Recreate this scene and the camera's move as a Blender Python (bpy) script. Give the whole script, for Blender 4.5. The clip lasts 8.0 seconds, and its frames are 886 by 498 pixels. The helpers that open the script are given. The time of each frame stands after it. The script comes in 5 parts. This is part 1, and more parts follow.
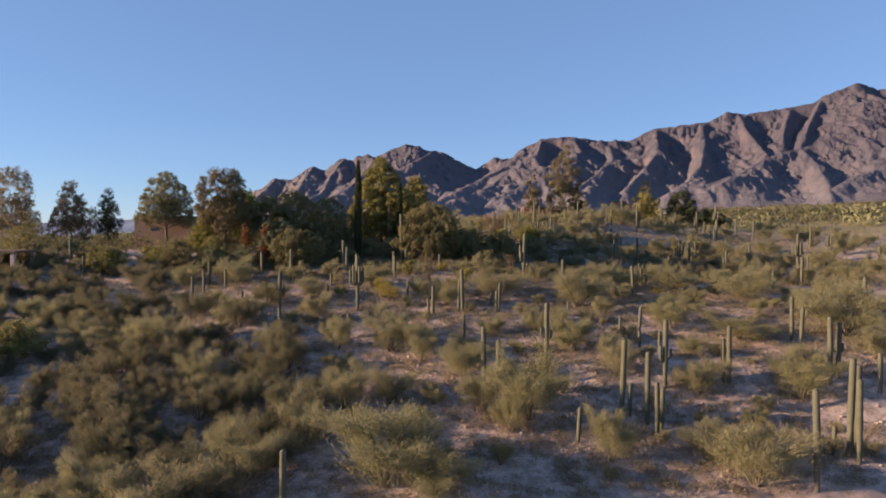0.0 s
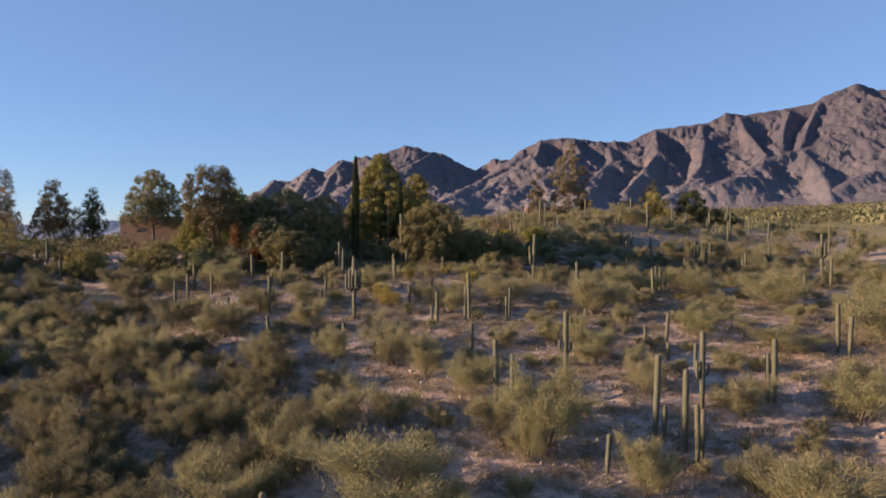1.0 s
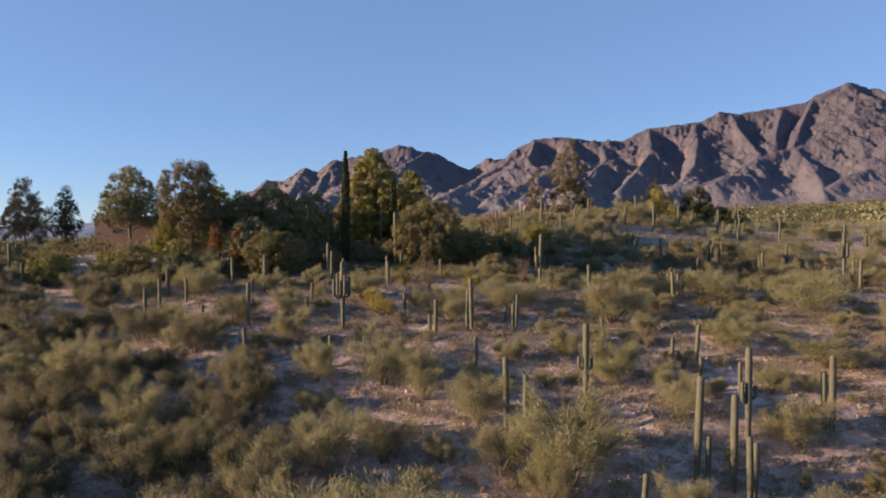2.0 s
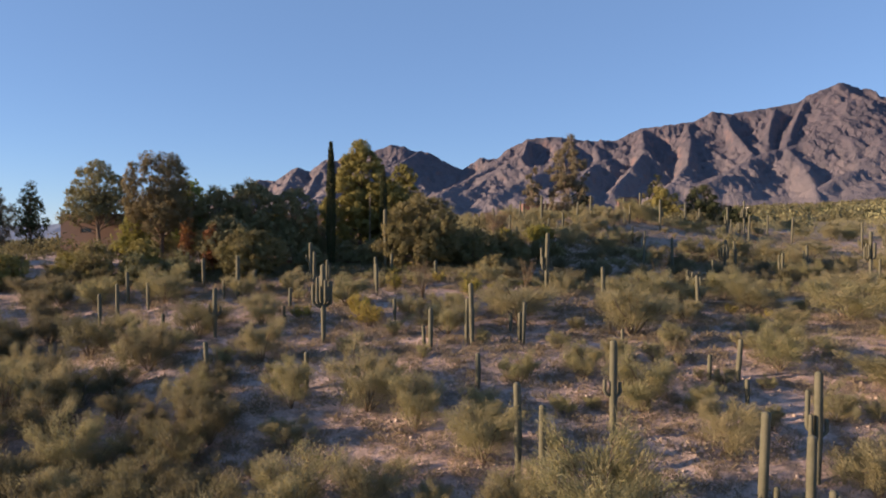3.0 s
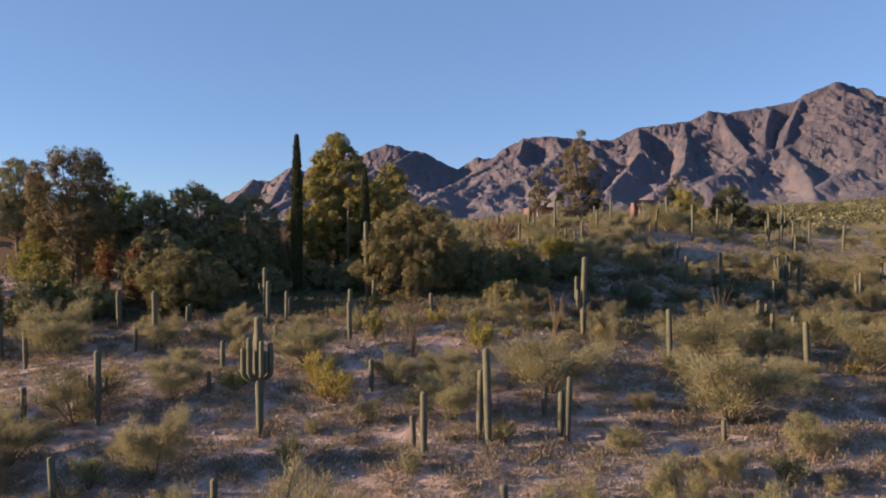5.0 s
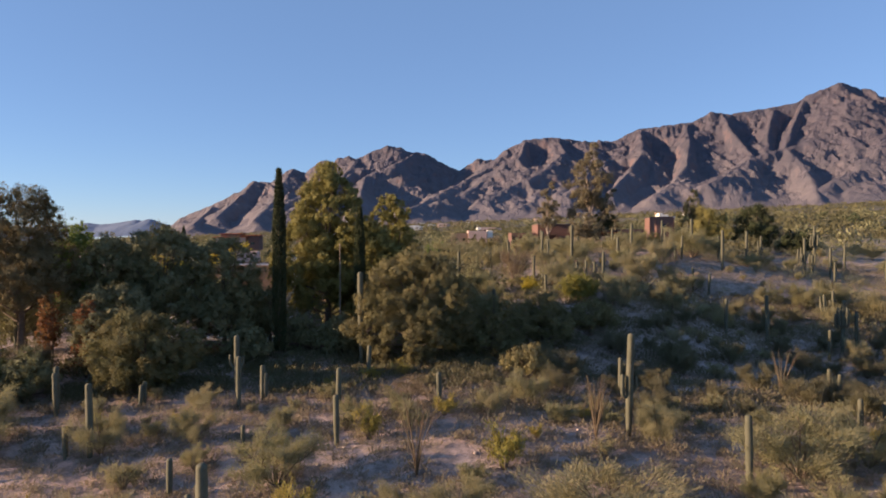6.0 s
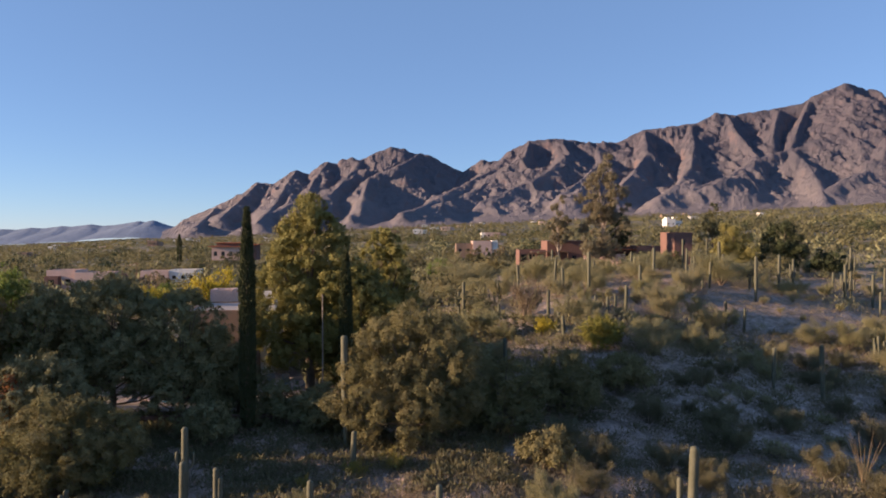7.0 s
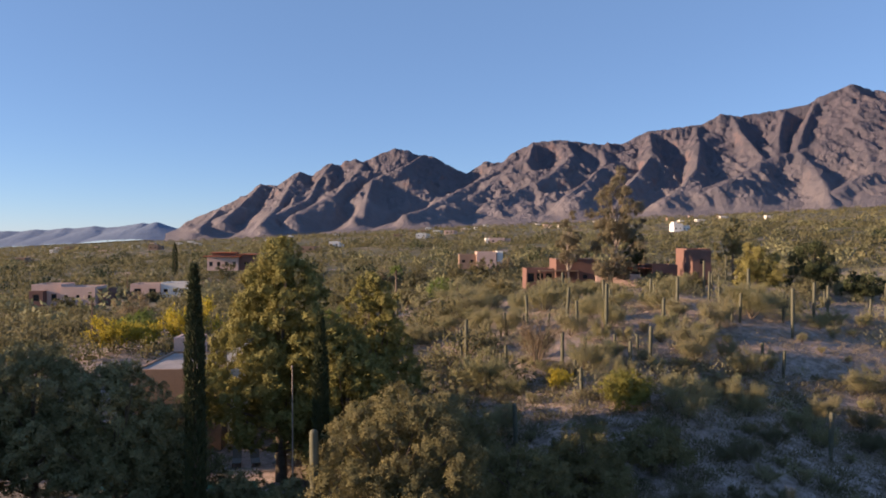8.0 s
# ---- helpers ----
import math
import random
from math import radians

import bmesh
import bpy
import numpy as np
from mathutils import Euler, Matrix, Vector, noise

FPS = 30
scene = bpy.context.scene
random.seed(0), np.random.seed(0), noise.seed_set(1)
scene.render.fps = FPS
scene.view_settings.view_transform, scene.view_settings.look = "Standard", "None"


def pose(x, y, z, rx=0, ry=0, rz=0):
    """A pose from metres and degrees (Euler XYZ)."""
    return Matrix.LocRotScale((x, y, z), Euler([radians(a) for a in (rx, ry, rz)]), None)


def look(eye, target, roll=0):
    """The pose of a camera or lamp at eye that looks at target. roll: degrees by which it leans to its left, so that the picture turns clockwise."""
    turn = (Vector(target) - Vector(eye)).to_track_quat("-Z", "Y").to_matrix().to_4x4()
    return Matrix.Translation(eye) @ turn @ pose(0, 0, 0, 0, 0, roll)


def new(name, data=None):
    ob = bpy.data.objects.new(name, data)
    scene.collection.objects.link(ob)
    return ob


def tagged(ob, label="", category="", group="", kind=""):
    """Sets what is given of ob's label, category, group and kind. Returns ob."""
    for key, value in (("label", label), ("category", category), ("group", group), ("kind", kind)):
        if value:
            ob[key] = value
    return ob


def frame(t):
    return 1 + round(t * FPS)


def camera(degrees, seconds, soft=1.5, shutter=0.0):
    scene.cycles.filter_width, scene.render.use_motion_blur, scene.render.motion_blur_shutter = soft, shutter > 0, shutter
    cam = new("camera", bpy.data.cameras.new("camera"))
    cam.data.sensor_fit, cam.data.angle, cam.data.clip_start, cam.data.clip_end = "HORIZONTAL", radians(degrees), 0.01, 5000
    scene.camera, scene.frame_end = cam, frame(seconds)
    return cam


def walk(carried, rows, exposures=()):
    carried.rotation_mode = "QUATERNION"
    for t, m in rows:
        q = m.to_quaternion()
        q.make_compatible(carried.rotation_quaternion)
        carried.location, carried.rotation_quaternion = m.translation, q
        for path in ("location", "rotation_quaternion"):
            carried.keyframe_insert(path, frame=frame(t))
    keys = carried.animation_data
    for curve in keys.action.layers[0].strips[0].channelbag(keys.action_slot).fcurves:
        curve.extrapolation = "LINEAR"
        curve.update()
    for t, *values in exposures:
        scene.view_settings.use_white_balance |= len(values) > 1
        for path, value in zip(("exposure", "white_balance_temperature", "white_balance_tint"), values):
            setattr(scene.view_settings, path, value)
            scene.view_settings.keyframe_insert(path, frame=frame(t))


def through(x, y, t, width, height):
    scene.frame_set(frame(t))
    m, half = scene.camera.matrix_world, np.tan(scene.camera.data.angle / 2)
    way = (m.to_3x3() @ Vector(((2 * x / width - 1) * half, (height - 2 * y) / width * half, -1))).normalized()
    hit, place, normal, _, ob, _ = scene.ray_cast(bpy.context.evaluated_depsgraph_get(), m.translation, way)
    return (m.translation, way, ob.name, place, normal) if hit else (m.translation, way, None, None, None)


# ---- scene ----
cam = camera(63.9, 8.0, soft=1.8)
PATH = [
    (0, (-2.384, -0.68, 10.382), (-2.345, 1.319, 10.333), 0.4),
    (0.5, (-2.609, 2.789, 10.333), (-2.572, 4.788, 10.286), 0.4),
    (1, (-2.824, 6.571, 10.276), (-2.783, 8.57, 10.231), 0.3),
    (2.5, (-3.194, 18.952, 10.332), (-3.125, 20.95, 10.286), 0.1),
    (3, (-3.117, 23.589, 10.189), (-3.039, 25.587, 10.143), 0.1),
    (3.5, (-2.931, 28.346, 9.915), (-2.849, 30.344, 9.868), -0.0),
    (4, (-2.588, 33.261, 9.609), (-2.502, 35.258, 9.562), -0.0),
    (4.2, (-2.466, 35.407, 9.708), (-2.379, 37.405, 9.662), 0.0),
    (5.3, (-2.566, 47.731, 13.471), (-2.475, 49.729, 13.424), 0.0),
    (5.5, (-2.593, 50.022, 14.392), (-2.504, 52.019, 14.347), -0.0),
    (6, (-2.635, 55.532, 16.5), (-2.548, 57.53, 16.455), -0.0),
    (6.5, (-2.446, 61.005, 18.399), (-2.365, 63.002, 18.355), -0.0),
    (7, (-2.08, 66.515, 20.246), (-2.003, 68.513, 20.203), -0.0),
    (7.5, (-1.64, 71.875, 22.214), (-1.568, 73.873, 22.172), 0.0),
    (8, (-1.233, 76.902, 23.845), (-1.167, 78.901, 23.805), 0.0),
]
walk(cam, [(t, look(eye, target, roll)) for t, eye, target, roll in PATH], [(0, 1.0, 7150, 21), (8, 1.0, 7150, 21)])

# ---- world, sun, exposure ----
SUN_FROM = Vector((-0.975, -0.09, 0.228)).normalized()
world = bpy.data.worlds.new("sky")
scene.world = world
world.use_nodes = True
wt = world.node_tree
sky = wt.nodes.new("ShaderNodeTexSky")
sky.sky_type, sky.sun_disc = "NISHITA", False
sky.sun_elevation = math.asin(SUN_FROM.z)
sky.sun_rotation = math.atan2(SUN_FROM.x, SUN_FROM.y)
sky.air_density, sky.dust_density, sky.ozone_density, sky.altitude = 1.0, 0.05, 4.0, 2500
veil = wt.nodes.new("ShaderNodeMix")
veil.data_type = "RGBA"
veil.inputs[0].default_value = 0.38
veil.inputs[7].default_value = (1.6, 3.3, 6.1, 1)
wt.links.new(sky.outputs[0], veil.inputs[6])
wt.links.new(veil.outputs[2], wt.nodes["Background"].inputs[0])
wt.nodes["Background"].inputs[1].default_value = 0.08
sun = new("sun", bpy.data.lights.new("sun", "SUN"))
sun.data.energy, sun.data.angle, sun.data.color = 5.0, radians(0.6), (1.0, 0.77, 0.54)
sun.matrix_world = look(SUN_FROM * 100, (0, 0, 0))


# ---- materials ----
def mix_colour(nt, fac, a, b):
    n = nt.nodes.new("ShaderNodeMix")
    n.data_type = "RGBA"
    for socket, value in ((n.inputs[0], fac), (n.inputs[6], a), (n.inputs[7], b)):
        if isinstance(value, bpy.types.NodeSocket):
            nt.links.new(value, socket)
        else:
            socket.default_value = value if isinstance(value, float) else (*value, 1)
    return n.outputs[2]


def noise_tex(nt, scale, detail=4.0, rough=0.6, coords="Position"):
    n = nt.nodes.new("ShaderNodeTexNoise")
    n.inputs["Scale"].default_value, n.inputs["Detail"].default_value, n.inputs["Roughness"].default_value = scale, detail, rough
    if coords == "Position":
        nt.links.new(nt.nodes.new("ShaderNodeNewGeometry").outputs["Position"], n.inputs["Vector"])
    else:
        nt.links.new(nt.nodes.new("ShaderNodeTexCoord").outputs["Object"], n.inputs["Vector"])
    return n.outputs["Fac"]


def ramp(nt, value, lo, hi):
    n = nt.nodes.new("ShaderNodeMapRange")
    nt.links.new(value, n.inputs[0])
    n.inputs[1].default_value, n.inputs[2].default_value = lo, hi
    return n.outputs[0]


def bump(nt, bsdf, height, strength, distance):
    b = nt.nodes.new("ShaderNodeBump")
    b.inputs["Strength"].default_value, b.inputs["Distance"].default_value = strength, distance
    nt.links.new(height, b.inputs["Height"])
    nt.links.new(b.outputs[0], bsdf.inputs["Normal"])


def blank(name, rough=0.9):
    m = bpy.data.materials.new(name)
    m.use_nodes = True
    bsdf = m.node_tree.nodes["Principled BSDF"]
    bsdf.inputs["Roughness"].default_value = rough
    bsdf.inputs["Specular IOR Level"].default_value = 0.2
    return m, m.node_tree, bsdf


def surface(name, a, b, scale=2.0, rough=0.85, relief=0.02, coords="Position"):
    """A weathered surface: two tones in coarse patches and fine grain, with a fine relief."""
    m, nt, bsdf = blank(name, rough)
    coarse = ramp(nt, noise_tex(nt, scale, 5, 0.65, coords), 0.35, 0.65)
    fine = noise_tex(nt, scale * 14, 3, 0.7, coords)
    c = mix_colour(nt, coarse, a, b)
    c = mix_colour(nt, ramp(nt, fine, 0.45, 0.85), c, tuple(v * 0.7 for v in a))
    nt.links.new(c, bsdf.inputs["Base Color"])
    bump(nt, bsdf, fine, 0.6, relief)
    return m


def foliage(name, a, b, c, through=0.42):
    """Leaves: the tone varies from leaf to leaf and from plant to plant."""
    m, nt, bsdf = blank(name, 0.75)
    geo = nt.nodes.new("ShaderNodeNewGeometry")
    info = nt.nodes.new("ShaderNodeObjectInfo")
    tone = mix_colour(nt, geo.outputs["Random Per Island"], a, b)
    tone = mix_colour(nt, ramp(nt, info.outputs["Random"], 0.0, 1.8), tone, c)
    tone = mix_colour(nt, ramp(nt, noise_tex(nt, 0.7, 3), 0.4, 0.9), tone, c)
    nt.links.new(tone, bsdf.inputs["Base Color"])
    tr = nt.nodes.new("ShaderNodeBsdfTranslucent")
    nt.links.new(tone, tr.inputs[0])
    mx = nt.nodes.new("ShaderNodeMixShader")
    mx.inputs[0].default_value = through
    nt.links.new(bsdf.outputs[0], mx.inputs[1])
    nt.links.new(tr.outputs[0], mx.inputs[2])
    nt.links.new(mx.outputs[0], nt.nodes["Material Output"].inputs[0])
    return m


def ground_material():
    m, nt, bsdf = blank("desert soil", 0.95)
    big = ramp(nt, noise_tex(nt, 0.06, 4), 0.4, 0.62)
    mid = ramp(nt, noise_tex(nt, 0.9, 6, 0.75), 0.42, 0.60)
    fine = noise_tex(nt, 7.0, 4, 0.75)
    soil = mix_colour(nt, big, (0.48, 0.385, 0.35), (0.46, 0.33, 0.28))
    soil = mix_colour(nt, mid, soil, (0.235, 0.185, 0.158))
    soil = mix_colour(nt, ramp(nt, fine, 0.55, 0.75), soil, (0.17, 0.14, 0.11))
    pebbles = nt.nodes.new("ShaderNodeTexVoronoi")
    pebbles.inputs["Scale"].default_value = 5.0
    nt.links.new(nt.nodes.new("ShaderNodeNewGeometry").outputs["Position"], pebbles.inputs["Vector"])
    soil = mix_colour(nt, ramp(nt, pebbles.outputs["Distance"], 0.16, 0.08), soil, (0.47, 0.42, 0.38))
    # far off, low scrub covers most of the soil
    sep = nt.nodes.new("ShaderNodeSeparateXYZ")
    nt.links.new(nt.nodes.new("ShaderNodeNewGeometry").outputs["Position"], sep.inputs[0])
    cover = nt.nodes.new("ShaderNodeMath")
    cover.operation = "MULTIPLY"
    nt.links.new(ramp(nt, sep.outputs["Y"], 130, 330), cover.inputs[0])
    thick = nt.nodes.new("ShaderNodeMath")
    thick.operation = "MAXIMUM"
    nt.links.new(ramp(nt, noise_tex(nt, 0.05, 8, 0.75), 0.72, 0.50), thick.inputs[0])
    nt.links.new(ramp(nt, sep.outputs["Y"], 700, 1800), thick.inputs[1])
    nt.links.new(thick.outputs[0], cover.inputs[1])
    scrub = mix_colour(nt, ramp(nt, noise_tex(nt, 0.012, 3), 0.4, 0.6), (0.115, 0.105, 0.06), (0.085, 0.09, 0.055))
    nt.links.new(mix_colour(nt, cover.outputs[0], soil, scrub), bsdf.inputs["Base Color"])
    bump(nt, bsdf, fine, 0.8, 0.12)
    return m


def mountain_material():
    m, nt, bsdf = blank("hazed mountain rock", 0.95)
    big = ramp(nt, noise_tex(nt, 0.004, 8, 0.65), 0.38, 0.62)
    fine = noise_tex(nt, 0.03, 8, 0.75)
    sep = nt.nodes.new("ShaderNodeSeparateXYZ")
    geo = nt.nodes.new("ShaderNodeNewGeometry")
    nt.links.new(geo.outputs["Normal"], sep.inputs[0])
    # mauve-blue tones: rock with the haze of distance painted in
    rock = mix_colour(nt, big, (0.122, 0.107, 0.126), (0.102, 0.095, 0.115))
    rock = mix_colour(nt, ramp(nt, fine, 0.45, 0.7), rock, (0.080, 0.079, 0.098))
    # paler lower slopes: dry grass and gravel, with distance haze put into the colour
    place = nt.nodes.new("ShaderNodeSeparateXYZ")
    nt.links.new(geo.outputs["Position"], place.inputs[0])
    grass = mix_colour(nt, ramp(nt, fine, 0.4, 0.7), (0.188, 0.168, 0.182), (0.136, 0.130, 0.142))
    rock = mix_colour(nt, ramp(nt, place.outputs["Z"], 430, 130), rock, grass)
    # scrub holds on where it is less steep, bare pink rock where it is steep
    rock = mix_colour(nt, ramp(nt, sep.outputs["Z"], 0.56, 0.42), rock, (0.175, 0.130, 0.136))
    nt.links.new(rock, bsdf.inputs["Base Color"])
    bump(nt, bsdf, fine, 1.0, 15.0)
    return m


SOIL, ROCK = ground_material(), mountain_material()
CACTUS = surface("saguaro skin", (0.098, 0.099, 0.066), (0.135, 0.132, 0.094), 1.2, 0.7, 0.02)
SHRUB = foliage("palo verde twigs", (0.315, 0.295, 0.145), (0.24, 0.24, 0.125), (0.31, 0.27, 0.165), 0.45)
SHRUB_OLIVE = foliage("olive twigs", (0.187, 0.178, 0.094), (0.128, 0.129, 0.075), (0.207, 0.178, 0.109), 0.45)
SHRUB_YELLOW = foliage("brittlebush leaves", (0.33, 0.29, 0.07), (0.26, 0.25, 0.07), (0.31, 0.235, 0.075))
SHRUB_DRY = foliage("dry twigs", (0.27, 0.19, 0.12), (0.22, 0.16, 0.11), (0.20, 0.16, 0.10))
FLOWER = foliage("yellow blossom", (0.52, 0.39, 0.03), (0.40, 0.33, 0.05), (0.30, 0.27, 0.06))
BURSAGE = foliage("bursage", (0.280, 0.230, 0.156), (0.378, 0.288, 0.194), (0.210, 0.186, 0.131))
PINE = foliage("pine needles", (0.251, 0.233, 0.073), (0.159, 0.161, 0.055), (0.276, 0.233, 0.082), 0.2)
CYPRESS = foliage("cypress leaves", (0.05, 0.065, 0.03), (0.07, 0.08, 0.036), (0.045, 0.055, 0.027), 0.1)
GUM = foliage("eucalyptus leaves", (0.253, 0.228, 0.144), (0.184, 0.175, 0.114), (0.287, 0.222, 0.144), 0.45)
MESQUITE = foliage("mesquite leaves", (0.212, 0.194, 0.085), (0.145, 0.145, 0.067), (0.256, 0.212, 0.108), 0.3)
OLIVE = foliage("olive leaves", (0.224, 0.224, 0.113), (0.153, 0.160, 0.082), (0.256, 0.230, 0.123), 0.2)
GREEN = foliage("fresh green leaves", (0.154, 0.217, 0.053), (0.112, 0.167, 0.045), (0.196, 0.232, 0.075))
LIME = foliage("yellow-green leaves", (0.25, 0.24, 0.06), (0.19, 0.19, 0.05), (0.28, 0.25, 0.08))
PINE_BROWN = foliage("brownish pine needles", (0.20, 0.165, 0.082), (0.13, 0.118, 0.06), (0.22, 0.17, 0.09), 0.2)
RED_LEAF = foliage("bougainvillea", (0.33, 0.075, 0.045), (0.22, 0.08, 0.04), (0.13, 0.12, 0.045))
VALLEY = foliage("valley scrub leaves", (0.15, 0.142, 0.07), (0.095, 0.1, 0.052), (0.175, 0.15, 0.08))
BARK = surface("bark", (0.13, 0.10, 0.075), (0.20, 0.155, 0.12), 3.0, 0.9, 0.03)
PALE_BARK = surface("pale bark", (0.36, 0.30, 0.25), (0.25, 0.20, 0.165), 2.0, 0.85, 0.02)
# blue of the air's haze, put into the far hills' base colour
HAZE_BLUE = surface("far hills haze blue", (0.17, 0.22, 0.30), (0.14, 0.19, 0.27), 0.004, 0.95, 1.0)
STONE = surface("pale stone", (0.46, 0.38, 0.33), (0.34, 0.27, 0.23), 1.5, 0.9, 0.03)


# ---- helpers of this scene ----
rng = np.random.default_rng(7)


def lattice(ix, iy, seed):
    h = (ix.astype(np.int64) * 374761393 + iy.astype(np.int64) * 668265263 + seed * 974634777) & 0x7FFFFFFF
    h = ((h ^ (h >> 13)) * 1274126177) & 0x7FFFFFFF
    return ((h ^ (h >> 16)) & 0xFFFFFF) / 0xFFFFFF


def value_noise(x, y, seed=0):
    """Smooth noise from 0 to 1."""
    ix, iy = np.floor(x), np.floor(y)
    fx, fy = x - ix, y - iy
    fx, fy = fx * fx * fx * (fx * (fx * 6 - 15) + 10), fy * fy * fy * (fy * (fy * 6 - 15) + 10)
    a, b = lattice(ix, iy, seed), lattice(ix + 1, iy, seed)
    c, d = lattice(ix, iy + 1, seed), lattice(ix + 1, iy + 1, seed)
    return (a * (1 - fx) + b * fx) * (1 - fy) + (c * (1 - fx) + d * fx) * fy


def fbm(x, y, octaves=4, seed=0, gain=0.5):
    total, amp, norm = 0, 1.0, 0
    for k in range(octaves):
        total = total + amp * value_noise(x * 2 ** k + 17.3 * k, y * 2 ** k - 9.1 * k, seed + k)
        norm, amp = norm + amp, amp * gain
    return total / norm


def ridged(x, y, octaves=4, seed=0, gain=0.5):
    total, amp, norm = 0, 1.0, 0
    for k in range(octaves):
        total = total + amp * (1 - np.abs(2 * value_noise(x * 2 ** k + 5.7 * k, y * 2 ** k + 3.3 * k, seed + k) - 1)) ** 1.5
        norm, amp = norm + amp, amp * gain
    return total / norm


def mesh_of(name, verts, faces, material, smooth=False):
    """A mesh from arrays: verts (n, 3), faces (m, 3) or (m, 4)."""
    verts, faces = np.asarray(verts, np.float32), np.asarray(faces, np.int32)
    me = bpy.data.meshes.new(name)
    me.vertices.add(len(verts))
    me.vertices.foreach_set("co", verts.ravel())
    me.loops.add(faces.size)
    me.loops.foreach_set("vertex_index", faces.ravel())
    me.polygons.add(len(faces))
    me.polygons.foreach_set("loop_start", np.arange(len(faces), dtype=np.int32) * faces.shape[1])
    if smooth:
        me.polygons.foreach_set("use_smooth", np.ones(len(faces), bool))
    me.materials.append(material)
    me.update(calc_edges=True)
    me.validate()
    return me


def hang(name, data, parent, m=None, label=""):
    """A part with that mesh under a thing."""
    ob = new(name, data)
    ob.parent = parent
    if m is not None:
        ob.matrix_basis = m
    return tagged(ob, label=label) if label else ob


def part(name, bm, material, parent, label=""):
    me = bpy.data.meshes.new(name)
    bm.to_mesh(me)
    bm.free()
    me.materials.append(material)
    return hang(name, me, parent, None, label)


def box(size, at=(0, 0, 0), bevel=0.0):
    bm = bmesh.new()
    bmesh.ops.create_cube(bm, size=1, matrix=Matrix.Translation(at) @ Matrix.Diagonal((*size, 1)))
    if bevel:
        bmesh.ops.bevel(bm, geom=bm.edges[:], offset=bevel, segments=2, affect="EDGES", profile=0.5)
    return bm


def tube(points, radii, sides=6, ribs=0.0):
    """Verts and quads of a tube along points; ribs: how deep every other side is pressed in."""
    pts = np.asarray(points, float)
    ways = np.gradient(pts, axis=0)
    ways /= np.linalg.norm(ways, axis=1)[:, None] + 1e-9
    verts, faces = [], []
    side = np.array((1.0, 0, 0)) if abs(ways[0][0]) < 0.9 else np.array((0, 1.0, 0))
    for p, w, r in zip(pts, ways, radii):
        side = side - w * side.dot(w)
        side /= np.linalg.norm(side) + 1e-9
        up = np.cross(w, side)
        for k in range(sides):
            a = 2 * math.pi * k / sides
            rr = r * (1 - ribs * (k % 2))
            verts.append(p + rr * (math.cos(a) * side + math.sin(a) * up))
    for i in range(len(pts) - 1):
        for k in range(sides):
            a, b = i * sides + k, i * sides + (k + 1) % sides
            faces.append((a, b, b + sides, a + sides))
    return np.array(verts), np.array(faces)


def joined(pieces):
    verts, faces, n = [], [], 0
    for v, f in pieces:
        verts.append(v)
        faces.append(f + n)
        n += len(v)
    return np.concatenate(verts), np.concatenate(faces)


def leaves(points, ways, length, width, spread=0.6, face=None, tilt=0.45, lie_flat=0.0):
    """A leaf at each point: a slim kinked blade that grows along its way; face: the side to which it turns its flat; lie_flat: how far it lies down on that side."""
    n = len(points)
    w = ways + rng.normal(0, spread, (n, 3))
    w /= np.linalg.norm(w, axis=1)[:, None] + 1e-9
    flat = rng.normal(0, 1, (n, 3))
    if face is not None:
        face = face / (np.linalg.norm(face, axis=1)[:, None] + 1e-9)
        flat = face + flat * tilt
        w = w - face * (np.sum(w * face, axis=1)[:, None] * lie_flat)
        w /= np.linalg.norm(w, axis=1)[:, None] + 1e-9
    s = np.cross(w, flat)
    s /= np.linalg.norm(s, axis=1)[:, None] + 1e-9
    ln = (length * rng.uniform(0.6, 1.4, n))[:, None]
    wd = (width * rng.uniform(0.7, 1.3, n))[:, None]
    mid = points + w * ln * 0.45
    tip = points + w * ln + np.cross(w, s) * ln * rng.normal(0, 0.18, (n, 1))
    verts = np.stack([points, mid + s * wd * 0.5, tip, mid - s * wd * 0.5], 1).reshape(-1, 3)
    return verts, np.arange(4 * n).reshape(n, 4)


# ---- ground ----
GX = np.array([-120, -70, -40, -20, 0, 20, 40, 70, 120.0])
GY = np.array([20, 50, 65, 80, 100, 120, 145, 175, 210, 260.0])
HEIGHTS = np.array([
    [-13.1, -13.1, -13.3, -13.8, -14.5, -15.1, -15.1, -14.6, -13.9],
    [-6.4, -7.6, -7.9, -7.6, -6.9, -6.4, -5.2, -5.0, -4.9],
    [-3.7, -5.1, -5.4, -4.8, -3.0, -1.3, -0.0, -0.7, -0.1],
    [-2.3, -2.4, -2.5, 0.3, 0.9, 1.6, 1.8, 1.6, 4.7],
    [-1.1, 2.4, 2.4, 3.8, 4.5, 3.2, 2.8, 2.2, 7.3],
    [-0.4, 5.0, 5.8, 5.6, 5.4, 3.7, 2.0, 2.7, 8.1],
    [0.0, 6.6, 7.8, 6.7, 7.5, 9.4, 4.9, 3.9, 7.9],
    [0.1, 6.3, 7.9, 7.6, 8.9, 12.3, 13.3, 8.6, 8.0],
    [0.0, 4.6, 6.6, 7.6, 9.6, 12.1, 13.1, 12.7, 9.7],
    [-0.0, 2.6, 4.4, 6.1, 8.7, 12.1, 13.5, 14.1, 12.8],
])


def far_plain(x, y):
    return 2 + 0.016 * y + 0.05 * x


